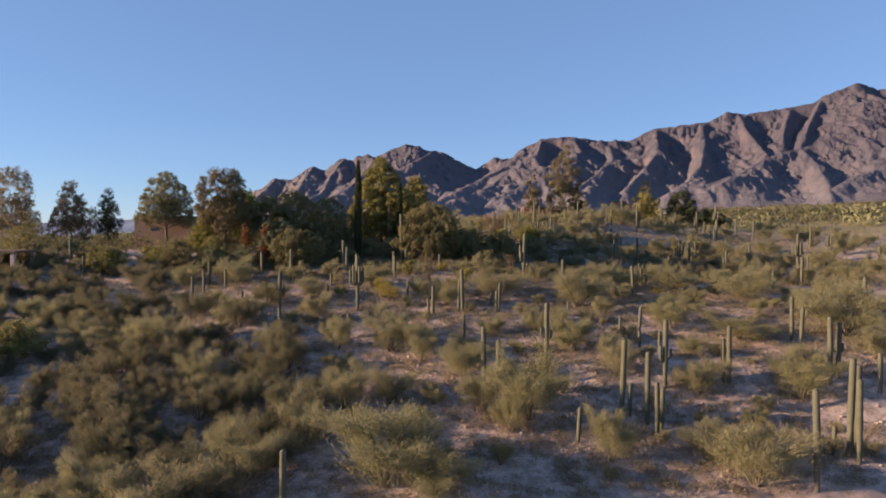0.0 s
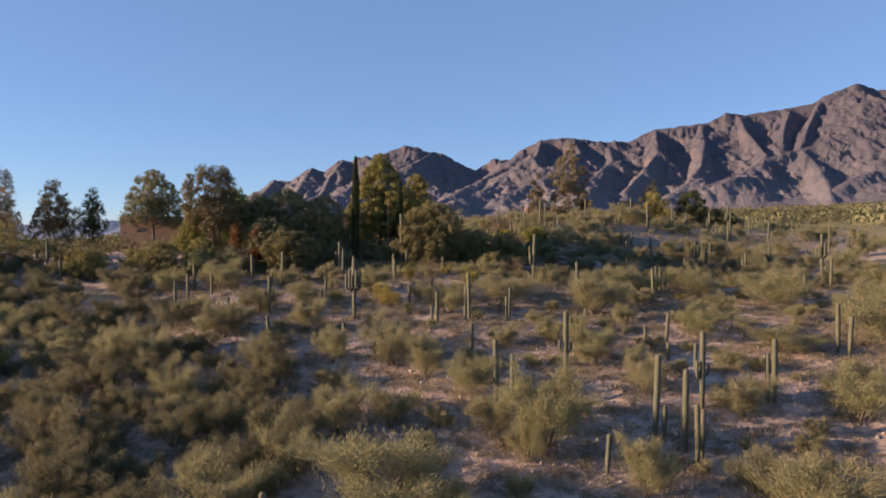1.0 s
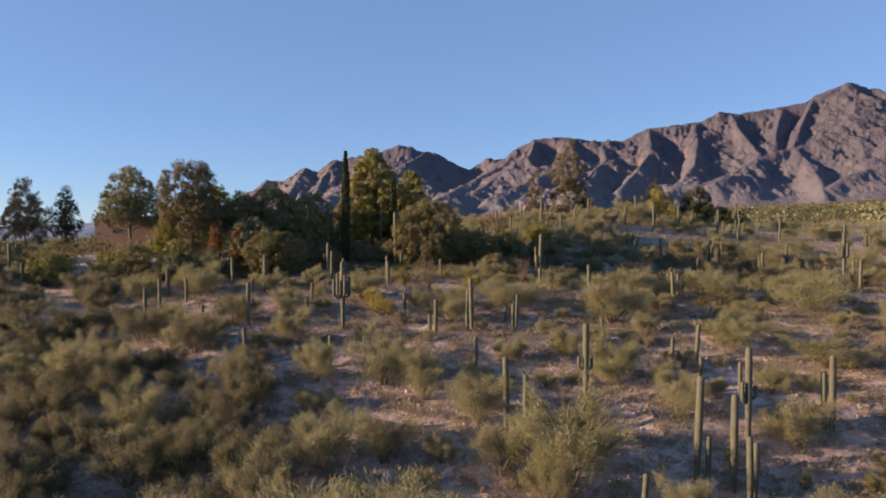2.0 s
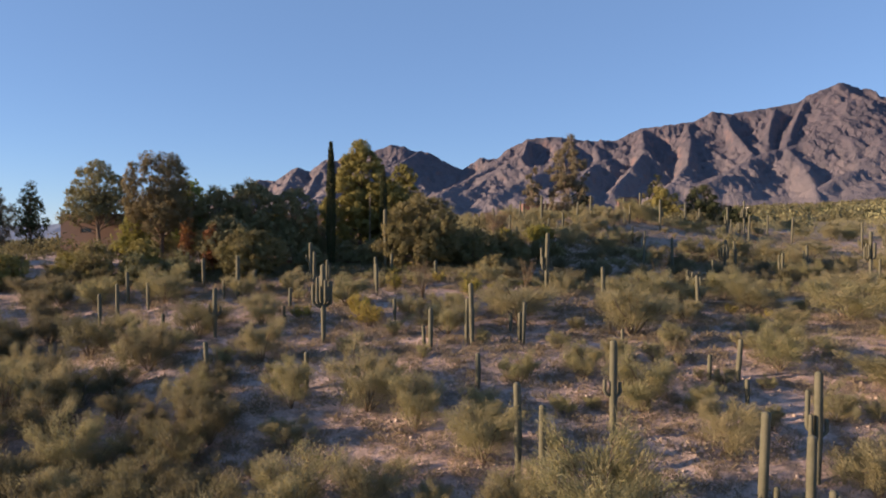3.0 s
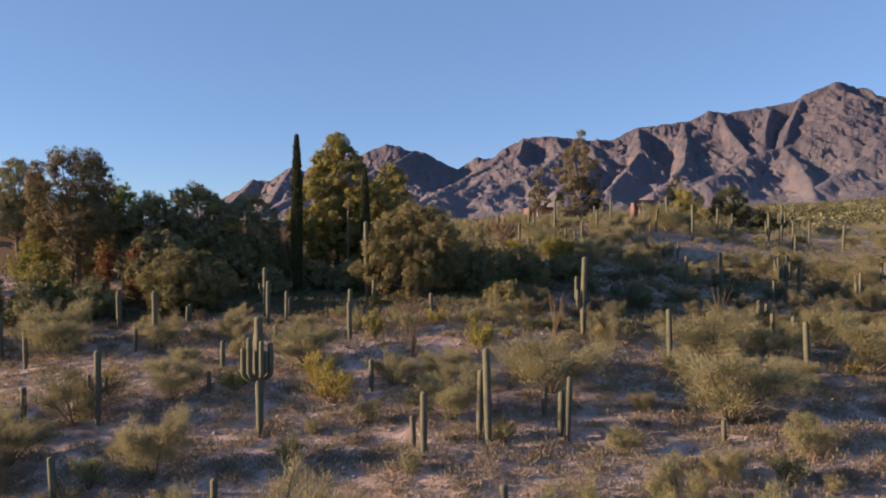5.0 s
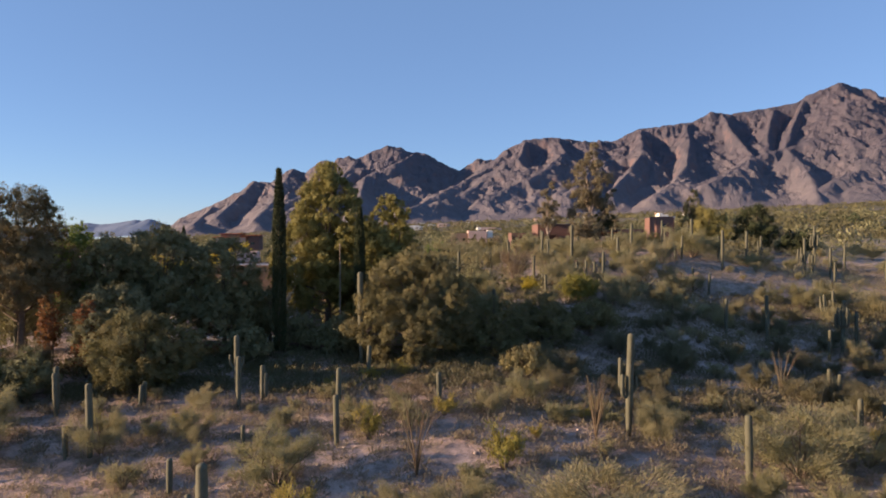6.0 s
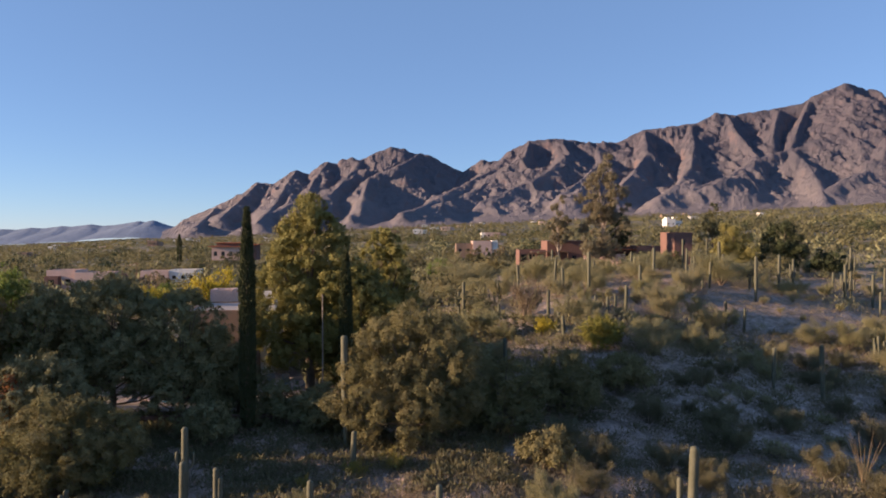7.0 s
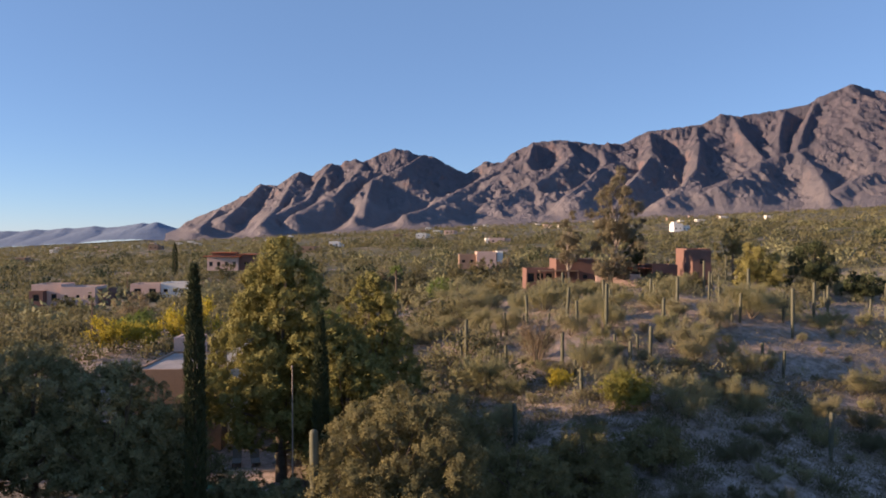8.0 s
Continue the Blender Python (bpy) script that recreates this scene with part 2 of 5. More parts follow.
def cell(knots, v):
    i = np.clip(np.searchsorted(knots, v, side="right") - 1, 0, len(knots) - 2)
    t = np.clip((v - knots[i]) / (knots[i + 1] - knots[i]), 0, 1)
    return i, t * t * (3 - 2 * t) * 0.5 + t * 0.5


def lie(x, y):
    """The lie of the land: a slope, a wash, a knoll with the house on it, and the plain beyond."""
    i, t = cell(GX, x)
    j, s = cell(GY, y)
    z = (HEIGHTS[j, i] * (1 - t) + HEIGHTS[j, i + 1] * t) * (1 - s) + (HEIGHTS[j + 1, i] * (1 - t) + HEIGHTS[j + 1, i + 1] * t) * s
    d = np.maximum.reduce([GX[0] + 30 - x, x - GX[-1] + 30, y - GY[-1] + 40, 0 * x])
    w = np.clip(d / 70, 0, 1)
    w = w * w * (3 - 2 * w)
    return z * (1 - w) + far_plain(x, y) * w


def ground(x, y):
    x, y = np.asarray(x, float), np.asarray(y, float)
    near = np.clip((600 - y) / 400, 0, 1)
    bumps = (fbm(x / 7, y / 7, 3, 3) - 0.5) * 0.6 + (fbm(x / 2.2, y / 1.7, 2, 9) - 0.5) * 0.32
    rolls = (fbm(x / 160, y / 160, 3, 21) - 0.5) * 14 * np.clip((y - 260) / 500, 0, 1)
    return lie(x, y) + bumps * near + rolls


def gz(x, y):
    return float(ground(np.array([x]), np.array([y]))[0])


def stretched(fine_from, fine_to, step, lo, hi, grow=1.09):
    v = list(np.arange(fine_from, fine_to, step))
    a, s = v[-1], step
    while a < hi:
        s *= grow
        a += s
        v.append(a)
    a, s = v[0], step
    while a > lo:
        s *= grow
        a -= s
        v.insert(0, a)
    return np.array(v)


def grid_faces(nx, ny):
    i, j = np.meshgrid(np.arange(nx - 1), np.arange(ny - 1))
    a = (j * nx + i).ravel()
    return np.stack([a, a + 1, a + nx + 1, a + nx], 1)


xs, ys = stretched(-62, 80, 0.8, -4200, 4200), stretched(36, 210, 0.8, -600, 4600)
XX, YY = np.meshgrid(xs, ys)
desert = new("ground", mesh_of("ground", np.stack([XX.ravel(), YY.ravel(), ground(XX, YY).ravel()], 1), grid_faces(len(xs), len(ys)), SOIL, True))
tagged(desert, "pinkish stony desert soil of a gentle slope and valley", "ground", kind="structure")

# ---- mountains ----
MAIN_RANGE = [(-0.334, 0.0049), (-0.313, 0.0198), (-0.27, 0.0372), (-0.238, 0.053), (-0.216, 0.0688), (-0.191, 0.0673), (-0.164, 0.0855), (-0.144, 0.0801), (-0.121, 0.0975), (-0.101, 0.0936), (-0.088, 0.1039), (-0.077, 0.0993), (-0.034, 0.1184), (-0.006, 0.1098), (0.014, 0.1083), (0.038, 0.0942), (0.064, 0.084), (0.092, 0.1007), (0.109, 0.0952), (0.129, 0.1128), (0.157, 0.1272), (0.193, 0.1314), (0.245, 0.1245), (0.282, 0.1263), (0.314, 0.1424), (0.35, 0.1474), (0.391, 0.1532), (0.419, 0.1678), (0.448, 0.1648), (0.505, 0.1747), (0.542, 0.1822), (0.562, 0.1936), (0.603, 0.2108), (0.624, 0.2053), (0.632, 0.1997), (0.638, 0.203), (0.653, 0.191), (0.668, 0.1863), (0.72, 0.178), (0.8, 0.17)]


def mountain(name, spines, u0, u1, ys, steps, label, seed, rough=1.0, rock=ROCK, steep=0.56):
    """A range that falls away on both sides of its ridge lines, cut by gullies. A ridge's points: sideways slope, distance, upward slope from the valley."""
    u = np.linspace(u0, u1, steps)
    U, Y = np.meshgrid(u, ys)
    X = U * Y
    wx = X + rough * 130 * (fbm(X / 300, Y / 300, 3, seed + 5) - 0.5) + rough * 40 * (fbm(X / 70, Y / 70, 2, seed + 8) - 0.5)
    wy = Y + rough * 130 * (fbm(X / 300, Y / 300, 3, seed + 6) - 0.5) + rough * 40 * (fbm(X / 70, Y / 70, 2, seed + 9) - 0.5)
    Z = np.full(X.shape, -500.0)
    near = np.full(X.shape, 1e4)
    for spine, slope in spines:
        pts = [(a * y, y, e * y + 24) for a, y, e in spine]
        for (xa, ya, za), (xb, yb, zb) in zip(pts, pts[1:]):
            ex, ey = xb - xa, yb - ya
            size = ex * ex + ey * ey
            exact = np.clip(((X - xa) * ex + (Y - ya) * ey) / size, 0, 1)
            close = np.hypot(X - xa - ex * exact, Y - ya - ey * exact)
            t = np.clip(((wx - xa) * ex + (wy - ya) * ey) / size, 0, 1)
            d = np.hypot(wx - xa - ex * t, wy - ya - ey * t)
            far = np.clip(close / 60, 0, 1)
            d, t = close * (1 - far) + d * far, exact * (1 - far) + t * far
            h = za + (zb - za) * t - steep * slope * (np.sqrt(d * d + 400) - 20 + 34 * (1 - np.exp(-(d / 45) ** 2)))
            Z = np.maximum(Z, h)
            near = np.minimum(near, close)
    plain = far_plain(X, Y) - 6
    over = np.clip((Z - plain) / 160, 0, 1)
    cut = np.clip(near / 55, 0, 1) * over * rough
    gully = ridged(wx / 130, wy / 190, 4, seed + 31, 0.6)
    crag = ridged((X + 30 * gully) / 46, Y / 58, 4, seed + 41, 0.65)
    Z = Z - cut * ((1 - gully) * 52 + (1 - crag) * 13 - 18) + rough * over * np.clip(near / 12, 0.55, 1) * (fbm(X / 24, Y / 24, 3, seed + 77) - 0.5) * 19
    apron = plain + 60 * rough * np.clip((Y - ys[0]) / (ys[-1] - ys[0]), 0, 1) ** 1.5
    soft = np.clip((Z - apron) / 45 * 0.5 + 0.5, 0, 1)
    Z = np.where(Y < CREST + 1, apron * (1 - soft) + Z * soft + 22 * soft * (1 - soft), Z)
    ob = new(name, mesh_of(name, np.stack([X.ravel(), Y.ravel(), Z.ravel()], 1), grid_faces(len(u), len(ys)), rock, True))
    return tagged(ob, label, "mountain", kind="structure")


CREST = 3550.0
# ridges that leave the crest: (sideways slope, upward slope) from the head down to the foot, and how steep their flanks are
RIDGES = [
    ([(0.382, 0.150), (0.388, 0.128), (0.383, 0.093), (0.366, 0.070), (0.338, 0.050)], 1.25),
    ([(0.318, 0.140), (0.322, 0.112), (0.300, 0.082), (0.275, 0.056)], 1.0),
    ([(0.435, 0.165), (0.447, 0.142), (0.476, 0.109), (0.470, 0.088)], 1.1),
    ([(0.508, 0.172), (0.502, 0.150), (0.498, 0.125)], 1.0),
    ([(0.552, 0.186), (0.536, 0.150), (0.524, 0.119)], 1.15),
    ([(0.567, 0.132), (0.538, 0.120), (0.524, 0.118), (0.476, 0.103), (0.436, 0.080), (0.378, 0.060)], 0.95),
    ([(0.524, 0.118), (0.548, 0.096), (0.566, 0.064), (0.570, 0.046)], 1.0),
    ([(0.612, 0.132), (0.620, 0.122), (0.628, 0.100)], 1.2),
    ([(0.672, 0.100), (0.640, 0.090), (0.624, 0.084), (0.606, 0.080), (0.574, 0.060)], 0.8),
    ([(0.70, 0.13), (0.67, 0.104), (0.64, 0.088)], 1.0),
    ([(0.384, 0.066), (0.364, 0.064), (0.340, 0.052)], 0.9),
    ([(0.157, 0.127), (0.150, 0.105), (0.110, 0.078), (0.070, 0.052)], 0.85),
    ([(0.200, 0.131), (0.212, 0.110), (0.180, 0.084), (0.130, 0.060), (0.090, 0.044)], 0.85),
    ([(0.250, 0.124), (0.258, 0.100), (0.232, 0.076), (0.200, 0.052)], 0.9),
    ([(0.130, 0.108), (0.100, 0.085), (0.060, 0.064), (0.008, 0.036), (-0.020, 0.028)], 0.85),
    ([(0.004, 0.109), (-0.020, 0.094), (-0.064, 0.076), (-0.070, 0.060), (-0.076, 0.030)], 1.05),
    ([(-0.076, 0.099), (-0.090, 0.082), (-0.113, 0.056), (-0.168, 0.028)], 0.95),
    ([(-0.121, 0.097), (-0.140, 0.072), (-0.150, 0.050), (-0.190, 0.030)], 0.95),
    ([(-0.164, 0.085), (-0.176, 0.068), (-0.192, 0.040), (-0.216, 0.014)], 0.95),
    ([(-0.216, 0.068), (-0.236, 0.048), (-0.268, 0.018)], 0.95),
    ([(-0.270, 0.037), (-0.284, 0.022), (-0.300, 0.008)], 0.9),
]


def spine_of(ridge):
    out = []
    for a, e in ridge:
        crown = np.interp(a, [c[0] for c in MAIN_RANGE], [c[1] for c in MAIN_RANGE])
        out.append((a, CREST - 1350 * (1 - min(1.0, e / crown)) ** 0.9, e))
    return out


SPINES = [([(a, CREST, e) for a, e in MAIN_RANGE], 1.0)] + [(spine_of(ridge), slope) for ridge, slope in RIDGES]
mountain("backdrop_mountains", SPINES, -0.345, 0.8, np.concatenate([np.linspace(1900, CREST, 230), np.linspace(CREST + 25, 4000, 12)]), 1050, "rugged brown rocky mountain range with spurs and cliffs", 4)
FAR_CREST = [(-0.8, 0.004), (-0.7, 0.006), (-0.579, 0.004), (-0.556, 0.0052), (-0.54, 0.0044), (-0.52, 0.0072), (-0.505, 0.0062), (-0.479, 0.0094), (-0.468, 0.0086), (-0.441, 0.0118), (-0.425, 0.0098), (-0.41, 0.0108), (-0.392, 0.0135), (-0.377, 0.0162), (-0.368, 0.0150), (-0.359, 0.0172), (-0.344, 0.0100), (-0.328, 0.0041)]
mountain("backdrop_hills", [([(a, 3900.0, e) for a, e in FAR_CREST], 0.5)], -0.8, -0.325, np.concatenate([np.linspace(3600, 3900, 30), np.linspace(3925, 4150, 6)]), 320, "low hazy blue distant hills on the horizon", 11, 0.2, HAZE_BLUE)


# ---- saguaros ----
def trunk_mesh(height, radius, seed):
    r = random.Random(seed)
    n = 14
    ts = [k / (n - 1) for k in range(n)]
    lean = (r.uniform(-0.02, 0.02) * height, r.uniform(-0.02, 0.02) * height)
    pts = [(lean[0] * t * t, lean[1] * t * t, -0.25 + (height + 0.25 - radius * 0.6) * t) for t in ts]
    rad = [radius * (0.72 + 0.38 * min(1, t * 2.2) - 0.16 * max(0, t - 0.55) + r.uniform(-0.03, 0.03)) for t in ts]
    for k in range(1, 5):
        a = k / 4 * math.pi / 2
        pts.append((lean[0], lean[1], pts[n - 1][2] + math.sin(a) * radius * 0.8))
        rad.append(rad[n - 1] * max(0.03, math.cos(a)))
    v, f = tube(pts, rad, 26, 0.14)
    return mesh_of("trunk", v, f, CACTUS, True)


def arm_mesh(reach, height, radius, seed):
    """A branch that leaves the stem level and bends upright."""
    r = random.Random(seed)
    pts, rad = [], []
    for k in range(7):
        a = k / 6 * math.pi / 2
        pts.append((reach * math.sin(a), r.uniform(-0.02, 0.02), reach * 0.8 * (1 - math.cos(a))))
        rad.append(radius * (0.62 + 0.38 * k / 6))
    for k in range(1, 6):
        pts.append((reach, 0, reach * 0.8 + (height - reach * 0.8) * k / 5))
        rad.append(radius * (1.0 - 0.08 * k / 5))
    top = pts[len(pts) - 1][2]
    for k in range(1, 4):
        a = k / 3 * math.pi / 2
        pts.append((reach, 0, top + math.sin(a) * radius))
        rad.append(radius * 0.92 * max(0.04, math.cos(a)))
    v, f = tube(pts, rad, 22, 0.14)
    return mesh_of("arm", v, f, CACTUS, True)


TRUNKS = {h: [trunk_mesh(h, 0.12 + 0.015 * h, 10 * h + k) for k in range(3)] for h in (2, 3, 4, 5, 6, 7)}
ARMS = [arm_mesh(0.40, 1.3, 0.11, 1), arm_mesh(0.45, 1.9, 0.12, 2), arm_mesh(0.45, 0.8, 0.10, 3), arm_mesh(0.65, 1.6, 0.12, 4)]
cactus_count = 0


def saguaro(x, y, height, style):
    """style 0: a bare stem; 1: two short branches; 2: two or three; 3: a candelabra."""
    global cactus_count
    cactus_count += 1
    r = random.Random(cactus_count * 31)
    size = min(7, max(2, round(height)))
    me = TRUNKS[size][cactus_count % 3]
    k = height / size
    foot = pose(x, y, gz(x, y) - 0.05, r.uniform(-1.5, 1.5), r.uniform(-1.5, 1.5), r.uniform(0, 360))
    if style == 0:
        ob = new("saguaro", me)
        ob.matrix_basis = foot @ Matrix.Diagonal((k ** 0.5, k ** 0.5, k, 1))
        small = height < 2.2
        return tagged(ob, "short young saguaro column on stony soil" if small else "tall ribbed green saguaro column without arms", "cactus", "saguaros")
    ob = new("saguaro")
    ob.matrix_basis = pose(x, y, gz(x, y) - 0.05)
    hang("trunk", me, ob, Matrix.Diagonal((k ** 0.5, k ** 0.5, k, 1)))
    spots = {1: [(0.47, 180, 2), (0.45, 20, 2)], 2: [(0.38, 185, 0), (0.45, 150, 1), (0.42, 20, 2)], 3: [(0.48, 0, 1), (0.47, 60, 3), (0.5, 120, 1), (0.46, 180, 3), (0.49, 215, 1), (0.5, 290, 1), (0.53, 330, 0)]}[style]
    for share, turn, which in spots:
        flare = 1.1 if style == 3 else 1.0
        s = 0.8 + 0.06 * height
        hang("arm", ARMS[which], ob, pose(0, 0, height * share, 0, 0, turn + r.uniform(-12, 12)) @ Matrix.Diagonal((s * flare, s, s * r.uniform(0.75, 1.0), 1)))
    words = {1: "ribbed green saguaro with two short arms", 2: "tall ribbed saguaro with a few upturned arms", 3: "candelabra saguaro with many upright arms"}
    return tagged(ob, words[style], "cactus", "saguaros")


SLOPE_FOOT = [(-11.5, 43.9, 5.1, 0), (23.7, 46.0, 6.9, 0), (28.4, 49.0, 6.0, 0), (28.3, 50.1, 7.3, 0), (29.2, 50.8, 6.5, 0), (27.6, 50.8, 2.0, 0), (9.2, 53.5, 2.8, 0), (15.6, 54.3, 4.2, 0), (16.1, 54.8, 3.4, 0), (15.1, 55.4, 5.8, 0), (14.0, 56.4, 2.7, 0), (13.4, 56.6, 6.2, 0), (35.1, 57.2, 3.4, 0), (31.9, 59.0, 5.7, 0), (32.8, 59.4, 4.8, 1), (18.0, 59.8, 5.9, 2), (23.6, 59.9, 5.0, 0), (23.2, 60.1, 3.8, 0), (3.8, 61.5, 4.5, 0), (2.6, 62.6, 5.3, 0), (33.3, 66.5, 3.7, 0), (8.6, 65.0, 6.2, 1), (18.3, 68.4, 1.7, 0), (33.4, 68.4, 4.4, 0)]
SLOPE_MIDDLE = [(12.1, 69.1, 1.7, 0), (19.3, 71.9, 3.0, 0), (17.4, 72.2, 1.8, 0), (43.1, 72.6, 5.2, 0), (1.3, 73.1, 2.5, 0), (-10.9, 74.7, 2.7, 0), (38.8, 75.7, 2.2, 0), (-18.5, 76.6, 2.7, 0), (-1.9, 79.2, 3.3, 0), (13.5, 79.8, 1.3, 0), (-2.4, 80.8, 1.7, 0), (1.5, 80.9, 5.1, 0), (5.7, 81.2, 3.5, 0), (1.1, 81.7, 3.7, 0), (5.5, 81.9, 2.5, 0), (-10.8, 83.4, 6.6, 3), (5.1, 84.5, 1.8, 0), (-20.4, 85.5, 4.3, 1), (-25.4, 87.1, 2.1, 0), (-5.0, 88.7, 2.0, 0), (-15.1, 89.0, 1.4, 0), (24.0, 90.5, 3.9, 0), (43.0, 92.0, 3.0, 0), (15.3, 92.3, 4.2, 0)]
BENCH = [(-15.2, 92.6, 2.0, 0), (-33.3, 92.7, 3.1, 0), (-32.4, 94.6, 3.3, 0), (-29.9, 95.9, 2.8, 0), (-21.4, 97.5, 4.4, 0), (-7.1, 97.5, 3.0, 0), (-22.8, 97.5, 2.0, 0), (-12.6, 97.6, 1.2, 0), (-32.6, 97.7, 3.6, 0), (27.4, 98.4, 2.7, 0), (11.0, 99.5, 6.5, 2), (27.3, 101.4, 2.5, 0), (29.1, 101.6, 2.3, 0), (-7.6, 103.5, 3.2, 0), (-0.8, 103.6, 2.4, 0), (-14.6, 104.9, 3.7, 0), (-27.2, 105.4, 3.0, 0), (-53.8, 105.9, 3.2, 0), (-27.4, 106.0, 3.3, 0), (-21.8, 106.3, 1.6, 0), (-21.7, 106.8, 1.7, 0), (-13.4, 106.9, 2.5, 0), (-13.2, 106.9, 2.0, 0), (-15.5, 108.1, 4.4, 1)]
WASH = [(31.1, 110.0, 2.6, 0), (30.8, 110.9, 2.8, 0), (-58.2, 111.0, 4.7, 0), (-33.6, 111.1, 2.1, 0), (-6.1, 111.9, 2.5, 0), (-38.0, 120.4, 4.0, 1), (63.6, 125.1, 7.8, 3), (8.7, 128.7, 3.0, 0), (41.7, 128.9, 3.3, 0), (9.0, 129.5, 2.2, 0), (6.4, 133.0, 3.9, 0), (37.2, 133.3, 5.6, 0), (33.1, 134.8, 4.2, 0), (14.0, 143.0, 2.5, 0), (14.5, 148.2, 2.0, 0), (20.7, 150.1, 3.2, 0), (14.1, 152.5, 4.0, 0), (24.1, 153.9, 4.3, 0), (40.1, 156.0, 3.1, 0), (17.6, 156.8, 2.2, 0), (38.1, 156.9, 3.5, 0), (8.0, 157.3, 1.6, 0), (8.7, 158.2, 2.1, 0)]
HILL_FRONT = [(24.1, 158.5, 2.0, 0), (21.6, 159.0, 1.8, 0), (7.4, 159.4, 1.4, 0), (30.3, 160.0, 2.6, 0), (4.3, 160.9, 5.1, 0), (3.8, 162.2, 3.7, 0), (22.1, 164.8, 6.4, 0), (29.3, 164.9, 4.7, 0), (18.9, 166.6, 4.0, 0), (40.4, 170.1, 2.3, 0), (9.5, 170.3, 3.3, 0), (41.6, 170.4, 4.0, 0), (62.8, 171.3, 6.5, 2), (10.3, 171.3, 3.1, 0), (18.8, 172.6, 4.8, 0), (33.9, 172.6, 5.5, 0), (16.4, 173.0, 1.5, 0), (13.6, 174.2, 4.1, 0), (33.9, 175.0, 1.5, 0), (13.2, 175.1, 1.4, 0), (14.0, 177.5, 3.4, 0), (26.5, 179.4, 3.2, 0), (25.7, 179.8, 4.6, 0), (33.4, 182.3, 4.3, 0)]
HILL_BACK = [(34.7, 184.3, 3.3, 0), (74.5, 188.6, 7.8, 3), (-5.0, 196.9, 4.8, 1), (24.4, 203.1, 4.9, 0), (21.7, 204.6, 3.6, 0), (64.0, 211.3, 4.4, 0), (82.0, 216.8, 3.3, 0), (57.3, 217.3, 3.3, 0), (69.0, 237.4, 7.1, 0), (122.9, 295.7, 5.7, 0)]
for stand in (SLOPE_FOOT, SLOPE_MIDDLE, BENCH, WASH, HILL_FRONT, HILL_BACK):
    for x, y, h, style in stand:
        saguaro(x, y, h, style)

saguaro(-6.9, 115.6, 7.7, 0)
r = random.Random(12)
for k in range(34):
    saguaro(r.uniform(44, 112), r.uniform(104, 205), r.uniform(3.2, 6.6), (0, 0, 2, 0, 1, 0, 3, 0)[k % 8])

# ---- shrubs ----
def shrub_meshes(seed, height, spread, n_leaf, length, width, material, wood):
    """A many-stemmed desert shrub: bare stems that fork upward and a feathery crown of slim twigs."""
    r = random.Random(seed)
    tubes, tips, ways = [], [], []
    stems = r.randint(7, 10)
    for k in range(stems):
        a = 2 * math.pi * k / stems + r.uniform(-0.4, 0.4)
        lean = r.uniform(0.25, 1.25)
        reach = r.uniform(0.72, 1.05)
        p0 = Vector((math.cos(a) * 0.07, math.sin(a) * 0.07, -0.1))
        p2 = Vector((math.cos(a) * math.sin(lean) * spread * reach, math.sin(a) * math.sin(lean) * spread * reach, height * reach * (0.16 + 0.74 * math.cos(lean))))
        p1 = Vector((p2.x * 0.42, p2.y * 0.42, p2.z * 0.62))
        tubes.append(tube([p0, p1 * 0.5 + p0 * 0.5, p1, p2], [0.055, 0.045, 0.03, 0.01], 4))
        for fork in range(7):
            s = r.uniform(0.3, 1)
            start = p0.lerp(p1, s * 2) if s < 0.5 else p1.lerp(p2, s * 2 - 1)
            b = a + r.gauss(0, 0.9)
            end = start + Vector((math.cos(b) * r.uniform(0.12, 0.42) * spread, math.sin(b) * r.uniform(0.12, 0.42) * spread, height * r.uniform(0.08, 0.30)))
            tubes.append(tube([start, start.lerp(end, 0.5) + Vector((0, 0, 0.04 * height)), end], [0.02, 0.014, 0.006], 3))
            way = (end - start).normalized() + Vector((0, 0, 0.35))
            for _ in range(5):
                tips.append(start.lerp(end, r.uniform(0.35, 1.08)))
                ways.append(way)
    tips, ways = np.array(tips), np.array(ways)
    pick = rng.integers(0, len(tips), n_leaf)
    pts = tips[pick] + rng.normal(0, 1, (n_leaf, 3)) * (0.075 * spread, 0.075 * spread, 0.055 * height)
    low = rng.random(n_leaf) < 0.16
    pts[low, 2] *= rng.uniform(0.3, 0.95, low.sum())
    v, f = leaves(pts, ways[pick] * 0.7 + pts * (0.16, 0.16, 0) + (0, 0, 0.25), length, width, 0.42, pts - (0, 0, height * 0.3), 0.5, 0.3)
    v[:, 2] = np.maximum(v[:, 2], 0.02)
    wv, wf = joined(tubes)
    return mesh_of("wood", wv, wf, wood), mesh_of("crown", v, f, material)


PALO = [shrub_meshes(k, 3.6, 2.4, 15000, 0.26, 0.021, SHRUB, BARK) for k in range(7)]
YELLOW = [shrub_meshes(20 + k, 2.0, 1.5, 1500, 0.26, 0.05, SHRUB_YELLOW, BARK) for k in range(3)]
DRY = [shrub_meshes(30 + k, 3.0, 1.6, 1200, 0.4, 0.03, SHRUB_DRY, BARK) for k in range(3)]
THICKET = [shrub_meshes(60 + k, 3.6, 2.4, 13000, 0.27, 0.023, SHRUB_OLIVE, BARK) for k in range(5)]
BLOOM = [shrub_meshes(40 + k, 2.4, 2.2, 2600, 0.22, 0.10, FLOWER, BARK) for k in range(2)]
CREOSOTE = [shrub_meshes(50 + k, 1.6, 1.3, 2400, 0.2, 0.032, SHRUB, BARK) for k in range(5)]
shrub_count = 0


